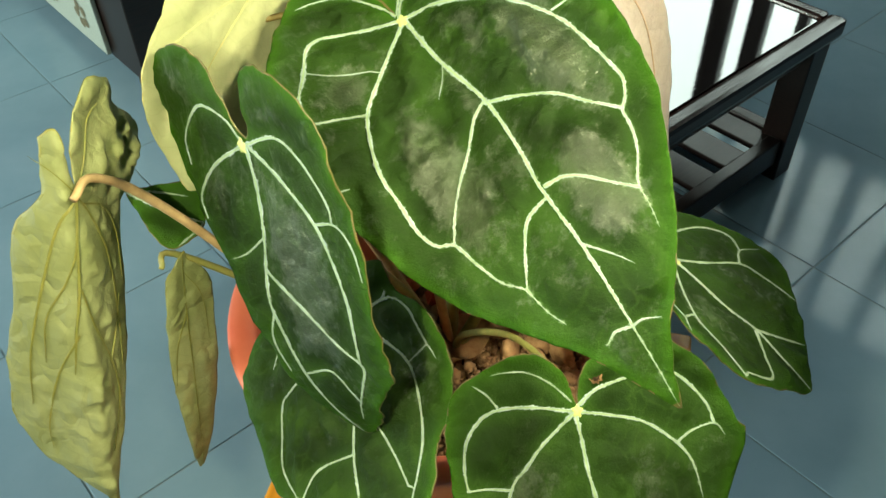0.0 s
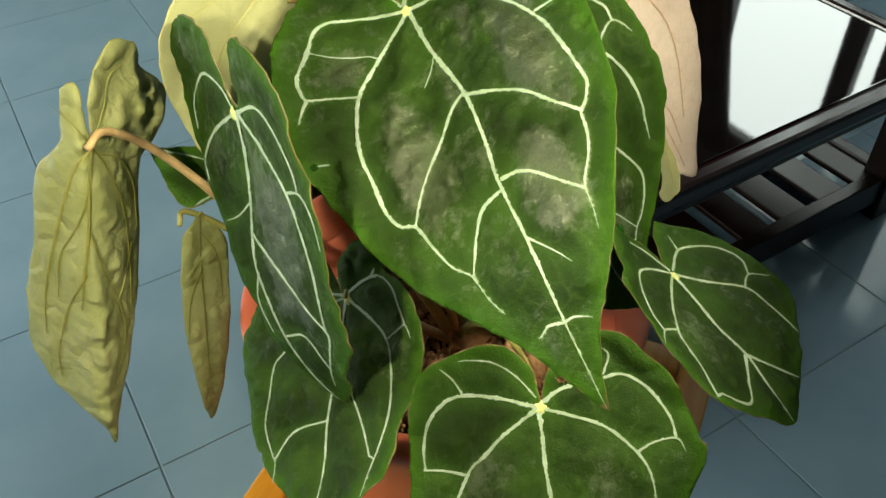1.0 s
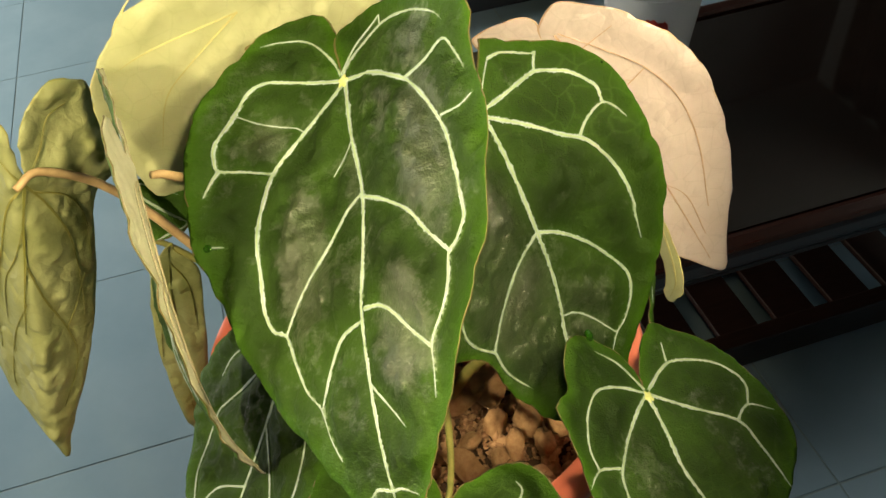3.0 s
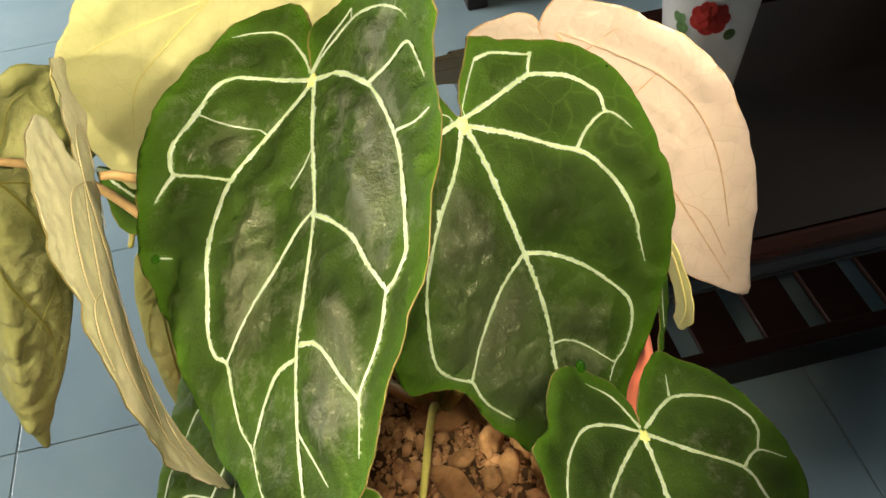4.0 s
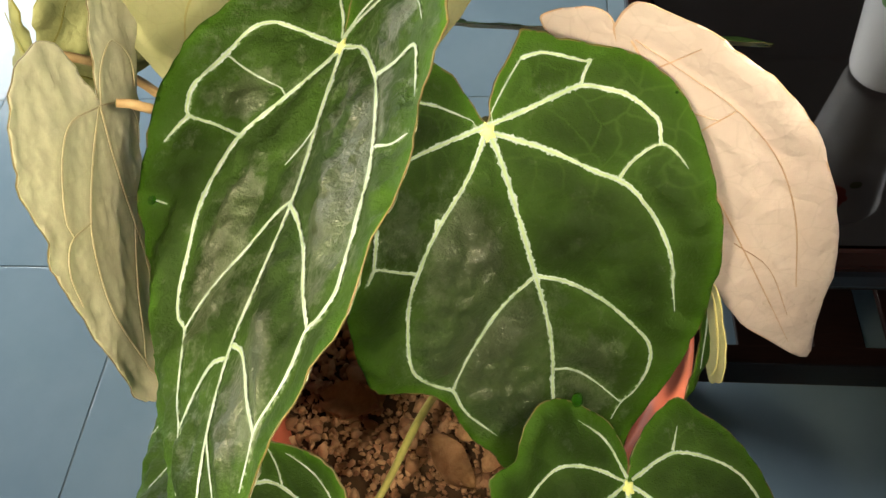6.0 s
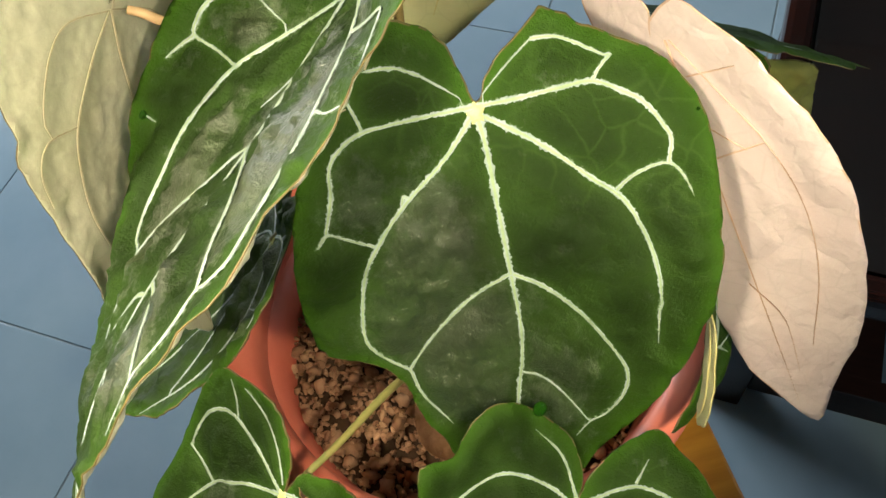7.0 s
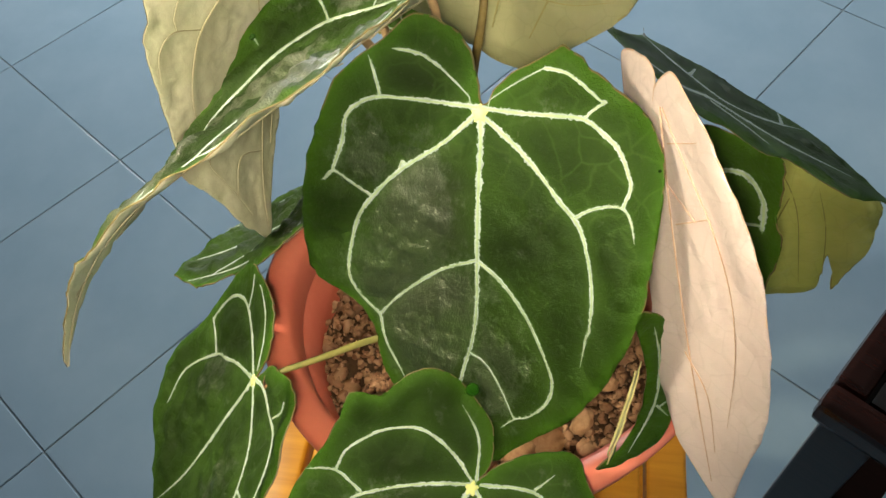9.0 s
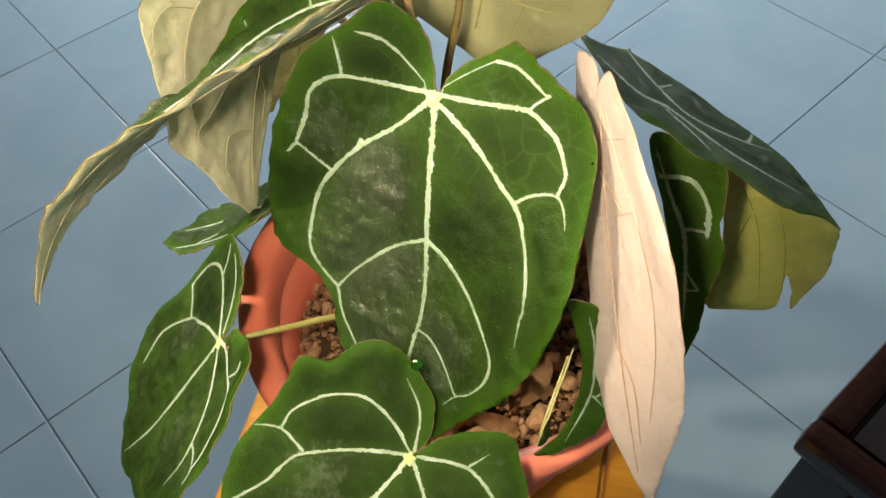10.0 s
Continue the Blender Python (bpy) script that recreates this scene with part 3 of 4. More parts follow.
low_leaf = leaf("low green heart leaf with a small hole beside its notch", "upper",
     (-0.077, -0.086, 0.766), (-0.294, -0.573, -0.765), (-0.447, -0.626, 0.639), 3, [0.001, -0.011, 0.128, 0.066, -0.042, 0.019, -0.005, 0.109, -0.078, -0.018],
     [(-2, -0), (-8, -1), (-19, -4), (-28, -12), (-31, -21), (-30, -33), (-25, -46), (-19, -56), (-6, -62), (10, -64), (27, -64), (55, -66), (80, -62), (97, -45), (104, -20), (112, 5), (100, 25), (82, 46), (29, 74), (16, 72), (0, 67), (-13, 61), (-23, 51), (-32, 41), (-35, 33), (-33, 25), (-26, 14), (-20, 6), (-11, 2)],
     [(1, [(1, -1), (15, 0), (35, 1), (72, 6), (92, 6), (106, 5)]),
        (0.9, [(1, -1), (14, -19), (23, -28), (32, -37), (62, -48), (84, -40)]),
        (0.9, [(1, -1), (-5, -21), (-7, -37), (-4, -46), (5, -54), (17, -57), (28, -57)]),
        (0.9, [(1, -1), (6, 16), (12, 31), (24, 44), (35, 50), (52, 52)]),
        (0.6, [(24, 44), (19, 52), (17, 62), (23, 66)]),
        (0.5, [(-4, -2), (-15, -11), (-22, -21), (-24, -31), (-24, -38)]),
        (0.5, [(-8, -37), (-15, -41), (-21, -47)]),
        (0.6, [(32, -37), (29, -48), (28, -58)]),
        (0.8, [(-1, 0), (-8, 11), (-11, 26), (-14, 38), (-9, 48), (-1, 55), (8, 60), (17, 62)]),
        (0.5, [(-14, 30), (-23, 33), (-27, 30)])], puff=0.002)
leaf("drooping dark green leaf with pale veins", "upper",
     (-0.128, 0.017, 0.779), (-0.456, -0.766, -0.454), (-0.672, -0.038, 0.740), 4, [-0.014, 0.064, 0.048, -0.019, -0.018, -0.231, -0.041, 0.095, 0.026, 0.199, -0.074, -0.054, 0.107, -0.001, -0.055],
     [(-2, -4), (-8, -6), (-15, -8), (-23, -14), (-28, -25), (-27, -36), (-19, -52), (-7, -68), (5, -78), (20, -81), (40, -76), (64, -67), (76, -60), (86, -51), (96, -38), (106, -22), (114, -6), (109, 4), (99, 16), (93, 23), (82, 29), (71, 31), (62, 35), (55, 41), (42, 46), (29, 48), (13, 44), (0, 38), (-9, 27), (-24, 24), (-27, 13), (-23, 1), (-15, -4), (-4, -4)],
     [(1, [(-0, -1), (19, -7), (36, -12), (62, -16), (84, -14), (103, -14)]),
        (0.8, [(-0, -1), (14, 15), (26, 24), (40, 26), (60, 25), (74, 21), (90, 15), (101, 12)]),
        (0.5, [(26, 24), (22, 33), (21, 37), (28, 40)]),
        (0.7, [(-1, -1), (-6, 13), (-6, 24), (1, 31), (11, 34), (21, 37)]),
        (0.7, [(-1, -1), (-6, -20), (-7, -37), (-1, -51), (9, -59)]),
        (0.7, [(-0, -1), (3, -19), (15, -38), (23, -51), (29, -57), (45, -59), (61, -59), (77, -50), (81, -47), (92, -45)]),
        (0.6, [(62, -16), (66, -38), (80, -48)]),
        (0.6, [(33, -10), (63, 6), (82, 14)]),
        (0.4, [(-7, 18), (-10, 21)])], puff=0.0040)
leaf("narrow folded green leaf with a cream underside", "upper",
     (-0.154, 0.028, 0.900), (0.0, -0.3, -0.954), (-1.0, 0.0, 0.0), 3, [0.066, -0.135, 0.08, 0.06, 0.053, -0.165, 0.035, 0.141, -0.029, -0.131],
     [(-2, 2), (-10, -3), (-24, -8), (-33, -14), (-39, -24), (-37, -34), (-33, -47), (-21, -57), (-3, -54), (14, -49), (34, -42), (48, -38), (63, -31), (83, -26), (102, -22), (123, -17), (145, -8), (160, 0), (150, 12), (138, 22), (126, 29), (108, 43), (99, 51), (88, 52), (63, 56), (41, 61), (26, 63), (14, 61), (-4, 61), (-17, 57), (-30, 45), (-34, 29), (-30, 17), (-18, 9), (-8, 5)],
     [(1.1, [(0, 2), (18, 2), (41, -2), (63, -8), (76, -10), (92, -8), (114, -6), (135, -3), (157, 0)]),
        (1, [(0, 3), (11, 19), (28, 35), (45, 40), (62, 41), (78, 38), (94, 34)]),
        (0.6, [(28, 35), (25, 50), (33, 57), (47, 57)]),
        (0.9, [(57, -7), (75, 12), (90, 25), (98, 34), (112, 27), (128, 17), (142, 10)]),
        (0.9, [(0, 2), (12, -24), (27, -39), (38, -38)]),
        (0.7, [(0, 1), (-10, -8), (-13, -25), (1, -41), (14, -42)]),
        (0.8, [(0, 3), (-6, 25), (-1, 37), (11, 46), (19, 49)]),
        (0.6, [(114, -6), (108, 12), (126, 18)]),
        (0.5, [(41, -2), (51, -16), (56, -28)]),
        (0.5, [(80, -10), (95, -16), (114, -14)])], step=0.0021, puff=0.0012, grey_sheen=True, sheen_spots=((60, 15, 50, 22, 0.8), (20, -30, 20, 14, 0.6)))
leaf("young leaf turned over to its pale pink underside", "pink",
     (0.030, 0.048, 0.912), (0.487, -0.250, -0.837), (0.257, -0.874, 0.411), 3, [-0.049, 1.273, -0.192, 0.002, 0.214, -0.752, 0.064, -0.189, 0.140, 0.035],
     [(-3, -4), (-10, -7), (-12, -18), (-9, -23), (2, -23), (21, -20), (42, -19), (64, -18), (80, -18), (101, -20), (122, -19), (147, -16), (162, -9), (180, 1), (150, 13), (125, 23), (100, 28), (73, 30), (52, 30), (34, 27), (21, 22), (8, 17), (-1, 11), (-8, 5), (-8, 1), (-3, -4), (4, -7)],
     [(0.7, [(4, -3), (26, -3), (51, -3), (83, -3), (125, -3), (165, -3)]),
        (0.4, [(4, -2), (23, 7), (40, 14), (64, 18), (94, 16), (131, 8)]),
        (0.35, [(16, -1), (12, 12)]),
        (0.35, [(45, -1), (38, 13)]),
        (0.35, [(41, 8), (29, -5)]),
        (0.35, [(99, -5), (117, 2), (147, 1)])], puff=0.0014)
leaf("limp hanging leaf with an olive underside", "olive",
     (-0.215, 0.0755, 0.8735), (-0.258, -0.138, -0.956), (0.080, -0.989, 0.121), 2, [0.03, 0.3, 0.0, 0.0, 0.0, 0.0, -1.15, 0.0, 0.0],
     [(-4, 0), (-20, -3), (-27, -4), (-31, -6), (-28, -9), (-18, -11), (-2, -12), (10, -18), (24, -22), (50, -24), (87, -29), (105, -30), (118, -30), (130, -27), (142, -22), (152, -14), (162, -5), (178, 1), (163, 4), (150, 8), (124, 16), (100, 21), (89, 23), (60, 26), (24, 28), (14, 38), (4, 48), (-9, 49), (-19, 41), (-26, 32), (-34, 31), (-41, 26), (-44, 14), (-34, 4), (-20, 0)],
     [(0.9, [(0, 0), (20, -3), (43, -5), (66, -8), (88, -10)]),
        (0.6, [(43, -4), (65, 1), (90, 9), (114, 12), (140, 3)]),
        (0.6, [(0, 0), (10, -8), (40, -15), (80, -22), (110, -24)]),
        (0.6, [(0, 0), (15, 8), (40, 16), (75, 18), (100, 17)]),
        (0.5, [(-1, 1), (-15, 8), (-28, 12), (-32, 20)]),
        (0.5, [(-2, -1), (-12, -8), (-18, -14)]),
        (0.4, [(20, -3), (40, -9), (60, -16), (84, -18)]),
        (0.4, [(90, 9), (80, 14), (62, 20)]),
        (0.4, [(5, 3), (14, 16), (30, 23), (55, 24)]),
        (0.4, [(66, -7), (90, -15), (120, -20), (135, -20)])], step=0.002, puff=0.0046, fold_at=-0.005)
leaf("small limp leaf folded along its midrib", "olive",
     (-0.186, 0.106, 0.790), (-0.116, -0.259, -0.959), (-0.048, -0.963, 0.266), 2, [0.009, -0.132, 0.007, -0.135, -0.003, -0.084],
     [(-5, 13), (4, 4), (15, -1), (43, -6), (74, -8), (99, -8), (140, -6), (164, -1), (133, 9), (90, 18), (53, 22), (20, 25), (8, 21), (-0, 15)],
     [(0.6, [(-4, 12), (27, 8), (65, 5), (115, 2), (160, -0)]),
        (0.35, [(7, 11), (26, 18), (60, 17)]),
        (0.35, [(31, 8), (53, -2), (79, -7)])], puff=0.0035)
leaf("small dark leaf with white veins", "upper",
     (-0.184, 0.119, 0.835), (0.777, -0.605, -0.173), (-0.249, -0.549, 0.798), 2, [-0.000, 0.049, -0.000, -0.578, 0.000, -0.000],
     [(-2, -2), (7, 3), (19, 8), (28, 10), (34, 0), (34, -13), (29, -20), (22, -26), (14, -23), (7, -14)],
     [(0.8, [(-1, -2), (14, -7), (25, -9), (34, -10)]),
        (0.6, [(-1, -2), (12, 1), (26, 2)]),
        (0.5, [(24, -24), (28, -19), (33, -13)])], puff=0.0024)
leaf("large leaf showing its yellow-green underside", "lime",
     (-0.110, 0.100, 0.905), (-0.709, -0.277, -0.649), (-0.108, -0.866, 0.487), 2, [0.041, -0.743, -0.015, -0.064, 0.156, -0.180],
     [(81, -2), (69, -21), (58, -33), (45, -40), (33, -42), (21, -42), (6, -43), (-11, -39), (9, -42), (-24, -26), (-46, -2), (-61, 21), (-62, 41), (-58, 51), (-50, 58), (-37, 65), (-18, 68), (3, 69), (19, 70), (32, 65), (42, 53), (60, 27), (82, 6)],
     [(0.6, [(-15, -6), (18, -12), (36, -13), (58, -5)]),
        (0.5, [(-15, -6), (18, -27), (35, -35)]),
        (0.5, [(6, 13), (1, 36), (-16, 52), (-36, 59)]),
        (0.5, [(2, 33), (25, 47)]),
        (0.4, [(-10, 48), (11, 58)])], puff=0.0026)
leaf("small curled leaf beside the pot rim", "upper",
     (0.066, 0.020, 0.800), (0.091, -0.558, -0.825), (0.702, -0.551, 0.451), 2, [0.004, -0.133, -0.000, -0.176, -0.000, -0.000],
     [(-30, -25), (-16, -14), (1, -3), (23, 4), (46, 5), (60, -1), (55, 11), (43, 20), (30, 22), (11, 17), (-11, 7), (-28, -5), (-32, -17)],
     [(0.8, [(-26, -13), (-9, -2), (16, 8), (47, 10)]),
        (0.5, [(-3, 1), (11, 14)]),
        (0.5, [(16, 9), (22, 18)])], puff=0.0024)
leaf("dark leaf drooping behind the pot", "upper",
     (-0.050, 0.190, 0.830), (0.913, -0.016, -0.408), (0.356, -0.458, 0.814), 2, [-0.667, -2.595, 0.000, 0.696, 0.003, -0.007],
     [(-6, -43), (-1, -33), (3, -12), (-6, 9), (5, -10), (20, -3), (47, 6), (75, 11), (94, 16), (113, 16), (128, 0), (142, -18), (134, -21), (118, -40), (106, -47), (96, -48), (88, -51), (78, -60), (65, -61), (54, -67), (38, -63), (21, -55)],
     [(1.5, [(13, -48), (41, -50), (53, -41), (74, -37), (88, -33), (102, -26), (122, -15)]),
        (1.4, [(2, -12), (20, -21), (39, -28), (61, -31), (82, -14), (102, 12)]),
        (1.2, [(39, -28), (38, -10)]),
        (1.2, [(89, -6), (87, 14)]),
        (1.0, [(54, -44), (71, -45), (81, -47)])], puff=0.0042, sheen_spots=())
leaf("thin olive leaf half hanging down", "moss",
     (0.055, 0.172, 0.795), (0.418, -0.083, -0.905), (0.526, -0.789, 0.316), 2, [0.038, 0.173, -0.000, -0.116, 0.000, -0.000],
     [(-13, -22), (-8, -15), (3, -5), (12, 8), (20, 22), (30, 30), (44, 28), (60, 24), (73, 16), (82, 10), (88, 5), (76, 6), (63, 4), (75, 1), (89, -4), (91, -16), (90, -39), (71, -39), (45, -29), (14, -25)],
     [(0.5, [(-8, -18), (29, -9), (82, -11)]),
        (0.4, [(16, 2), (44, 4), (77, 1)]),
        (0.35, [(21, -12), (49, -25)])], puff=0.0035)
leaf("pale yellow-green folded leaf edge curling over the pot rim", "lime",
     (0.065, 0.004, 0.817), (0.174, -0.537, -0.826), (-0.794, -0.572, 0.205), 2, [0.000, 0.250, -1.500, -0.000, 0.000, -0.000],
     [(-8, -3), (-5, 2), (0, 4), (8, 5), (16, 5), (25, 5), (34, 3), (41, -2), (46, -12), (40, -13), (34, -9), (26, -6), (18, -5), (9, -5), (0, -5)],
     [(0.5, [(-5, 0), (4, 2), (14, 2), (25, 1), (34, -2), (42, -9)])], puff=0.0012)
leaf("dark veined leaf hanging behind the pale one", "upper",
     (0.045, 0.100, 0.845), (0.403, -0.313, -0.860), (0.609, -0.609, 0.508), 2, [-0.000, 1.338, 0.000, -0.183, 0.000, 0.000],
     [(-11, -14), (-16, -8), (-12, 1), (-8, 11), (6, 13), (23, 12), (30, 14), (46, 13), (60, 10), (74, 9), (89, 7), (103, 3), (77, 0), (44, -4), (19, -8)],
     [(1.1, [(5, -10), (3, 1), (12, 7), (21, 8), (27, 8)]),
        (1.1, [(-9, -12), (14, -5), (29, 0), (49, 2), (78, 3)]),
        (0.8, [(28, -1), (26, 7), (28, 8)]),
        (0.6, [(49, 2), (57, 7)])], puff=0.0036)


def stalk(points, r=0.0026, material=STALK):
    part("stalk", tube(points, (0.8 * r, r, 1.25 * r, 1.6 * r)), material, plant)


stalk([(-0.070, 0.040, 0.912), (-0.071, 0.044, 0.895), (-0.068, 0.044, 0.84), ROOT], 0.002, STALK_TAN)
stalk([(-0.0205, 0.0155, 0.897), (-0.023, 0.030, 0.886), (-0.034, 0.050, 0.83), ROOT], 0.0022)
stalk([(0.033, -0.055, 0.768), (0.014, -0.018, 0.772), (-0.02, 0.02, 0.73), ROOT])
stalk([(-0.0775, -0.086, 0.765), (-0.066, -0.060, 0.762), (-0.056, -0.02, 0.745), (-0.048, 0.025, 0.70), ROOT], 0.0017)
stalk([(-0.128, 0.017, 0.777), (-0.108, 0.035, 0.79), (-0.075, 0.045, 0.74), ROOT])
stalk([(-0.154, 0.028, 0.900), (-0.147, 0.031, 0.895), (-0.130, 0.042, 0.870), (-0.09, 0.06, 0.79), ROOT], 0.002, STALK_TAN)
stalk([(0.020, 0.064, 0.893), (0.012, 0.072, 0.885), (-0.012, 0.066, 0.82), ROOT], 0.002)
stalk([(-0.218, 0.073, 0.876), (-0.205, 0.082, 0.875), (-0.178, 0.096, 0.835), (-0.12, 0.075, 0.74), ROOT], 0.0021, STALK_TAN)
stalk([(-0.186, 0.106, 0.79), (-0.176, 0.110, 0.792), (-0.13, 0.09, 0.745), ROOT], 0.0018)
stalk([(-0.11, 0.10, 0.905), (-0.088, 0.089, 0.904), (-0.072, 0.073, 0.886), (-0.067, 0.058, 0.848), (-0.058, 0.046, 0.78), ROOT], 0.0018, STALK_BROWN)

# a small torn hole with a dry brown edge beside the notch of the low leaf
tear = Vector((-0.48, -0.65, 0.58)).to_track_quat("Z", "Y").to_matrix().to_4x4()
for name, r, up, mat in (("dry_edge", 0.0030, 0.0016, DRYLEAF), ("torn_hole", 0.0017, 0.0019, SOIL)):
    bm = bmesh.new()
    bmesh.ops.create_circle(bm, cap_ends=True, segments=18, radius=r)
    for n, v in enumerate(bm.verts):
        v.co *= 1 + 0.25 * math.sin(n * 2.7)
    got = bmesh.ops.extrude_face_region(bm, geom=bm.faces[:])
    for v in got["geom"]:
        if isinstance(v, bmesh.types.BMVert):
            v.co.z += 0.0003
    bmesh.ops.recalc_face_normals(bm, faces=bm.faces)
    bm.transform(Matrix.Translation(Vector((-0.0642, -0.0844, 0.7781)) + up * Vector((-0.48, -0.65, 0.58))) @ tear)
    part(name, bm, mat, low_leaf)

# ---- pot, soil, stool ----
POT_AT = Vector((-0.050, 0.046, 0.575))
pot = thing("flower_pot", "terracotta-coloured plastic flower pot on a stool", "flower pot", POT_AT)


def dent(a, z):
    return 1 + (0.006 * math.sin(3 * a + 0.6) + 0.004 * math.sin(7 * a)) * (z / 0.145)


bm, rings = lathe([(0.001, 0.004), (0.082, 0.004), (0.086, 0.0), (0.090, 0.004), (0.111, 0.118), (0.1125, 0.1205), (0.1095, 0.1205), (0.103, 0.09), (0.097, 0.06), (0.086, 0.012), (0.001, 0.012)], 96, dent)
part("pot_wall", bm, POT, pot)
bm, rings = lathe([(0.1095, 0.1205), (0.113, 0.121), (0.121, 0.123), (0.124, 0.125), (0.1275, 0.141), (0.1275, 0.1445),
                   (0.125, 0.147), (0.119, 0.147), (0.113, 0.145), (0.110, 0.141), (0.1085, 0.130), (0.108, 0.121)], 96, dent)
part("pot_rim", bm, POT, pot, "flared rim of the pot")

soil = bmesh.new()
rows = []
for i, r in enumerate(np.linspace(0.001, 0.1045, 26)):
    rows.append([soil.verts.new((r * math.cos(a), r * math.sin(a), 0.092 + 0.006 * noise.fractal(Vector((r * math.cos(a), r * math.sin(a), 0)) * 45, 0.8, 2, 4) - 0.01 * (r / 0.1) ** 2))
                 for a in np.linspace(0, 2 * math.pi, 64, endpoint=False)])
for u, v in zip(rows, rows[1:]):
    for k in range(64):
        soil.faces.new((u[k], u[(k + 1) % 64], v[(k + 1) % 64], v[k]))
soil_ob = tagged(new("potting_mix", mesh_of("potting_mix", soil, SOIL)), "dark moist potting mix filling the pot", "soil", kind="stuff")
soil_ob.location = POT_AT


def chunk(bm, at, size, rnd, rough=0.35):
    got = bmesh.ops.create_icosphere(bm, subdivisions=1, radius=1)
    turn = Euler((rnd.uniform(0, 6), rnd.uniform(0, 6), rnd.uniform(0, 6))).to_matrix()
    s = Vector((size * rnd.uniform(0.7, 1.3), size * rnd.uniform(0.6, 1.1), size * rnd.uniform(0.4, 0.8)))
    for v in got["verts"]:
        c = v.co * (1 + rnd.uniform(-rough, rough))
        v.co = turn @ Vector((c.x * s.x, c.y * s.y, c.z * s.z)) + Vector(at)


rnd = random.Random(11)
# grains: small rough lumps of bark and gravel, packed close
ball = bmesh.new()
bmesh.ops.create_icosphere(ball, subdivisions=1, radius=1)
ball_v = np.array([v.co[:] for v in ball.verts])
ball_f = [[v.index for v in f.verts] for f in ball.faces]
ball.free()
gv, gf = [], []
for n in range(4800):
    r, a = 0.102 * math.sqrt(rnd.random()), rnd.uniform(0, 2 * math.pi)
    s = rnd.choice((0.0012, 0.0016, 0.0021, 0.0028)) if rnd.random() < 0.93 else rnd.uniform(0.004, 0.0065)
    turn = np.array(Euler((rnd.uniform(0, 6), rnd.uniform(0, 6), rnd.uniform(0, 6))).to_matrix())
    form = ball_v * np.array([[1 + rnd.uniform(-0.3, 0.3)] for _ in ball_v]) * (s * rnd.uniform(0.8, 1.4), s * rnd.uniform(0.6, 1.1), s * rnd.uniform(0.45, 0.8))
    at = (r * math.cos(a), r * math.sin(a), 0.095 - 0.009 * (r / 0.1) ** 2 + 0.005 * noise.noise(Vector((r * math.cos(a), r * math.sin(a), 0)) * 40) + rnd.uniform(-0.001, 0.003))
    gf += [[i + len(gv) for i in f] for f in ball_f]
    gv += [tuple(c) for c in form @ turn.T + at]
me = bpy.data.meshes.new("bark_grit")
me.from_pydata(gv, [], gf)
me.materials.append(CHIP)
me.polygons.foreach_set("use_smooth", [True] * len(me.polygons))
chips_ob = tagged(new("bark_grit", me), "tan and brown bark grit covering the soil", "bark grit", kind="stuff")
chips_ob.location = POT_AT

for n, (x, y, s) in enumerate([(0.024, 0.034, 0.013), (0.034, 0.012, 0.014), (0.048, 0.012, 0.010), (0.036, 0.028, 0.010), (0.016, 0.050, 0.009)]):
    bm = bmesh.new()
    chunk(bm, (0, 0, 0), s, rnd, 0.25)
    ob = part("brick_fragment", bm, BRICK, None, "", False)
    ob.location = POT_AT + Vector((x, y, 0.103))
    tagged(ob, "small broken red brick piece lying on the soil", "brick fragment", "brick bits on the soil")


def dry_leaf(at, size, turn):
    bm = bmesh.new()
    rows = []
    for i, u in enumerate(np.linspace(-1, 1, 12)):
        w = 0.55 * max(0.04, 1 - u * u) ** 0.7
        rows.append([bm.verts.new((size * u, size * w * v, size * (0.28 * v * v + 0.15 * math.sin(3 * u) + 0.12 * noise.noise(Vector((u * 2, v * 2, size * 90)))))) for v in np.linspace(-1, 1, 7)])
    for u, v in zip(rows, rows[1:]):
        for k in range(6):
            bm.faces.new((u[k], u[k + 1], v[k + 1], v[k]))
    bmesh.ops.solidify(bm, geom=bm.faces[:], thickness=0.0006)
    ob = part("dry_leaf", bm, DRYLEAF)
    ob.matrix_world = Matrix.Translation(POT_AT + Vector(at)) @ Euler(turn).to_matrix().to_4x4()
    tagged(ob, "curled brown dry leaf lying on the soil", "dry leaf", "dry leaves on the soil")


for at, size, turn in [((0.010, -0.012, 0.104), 0.024, (0.3, 0.2, 0.4)), ((0.034, -0.014, 0.105), 0.020, (-0.3, 0.1, 1.4)), ((0.002, -0.062, 0.102), 0.018, (0.2, -0.3, 2.4)),
                       ((0.066, -0.040, 0.10), 0.020, (0.5, 0.1, 0.9)), ((-0.055, -0.03, 0.102), 0.020, (0.1, 0.4, 2.9)), ((0.06, 0.0, 0.10), 0.022, (0.2, 0.1, 1.9))]:
    dry_leaf(at, size, turn)

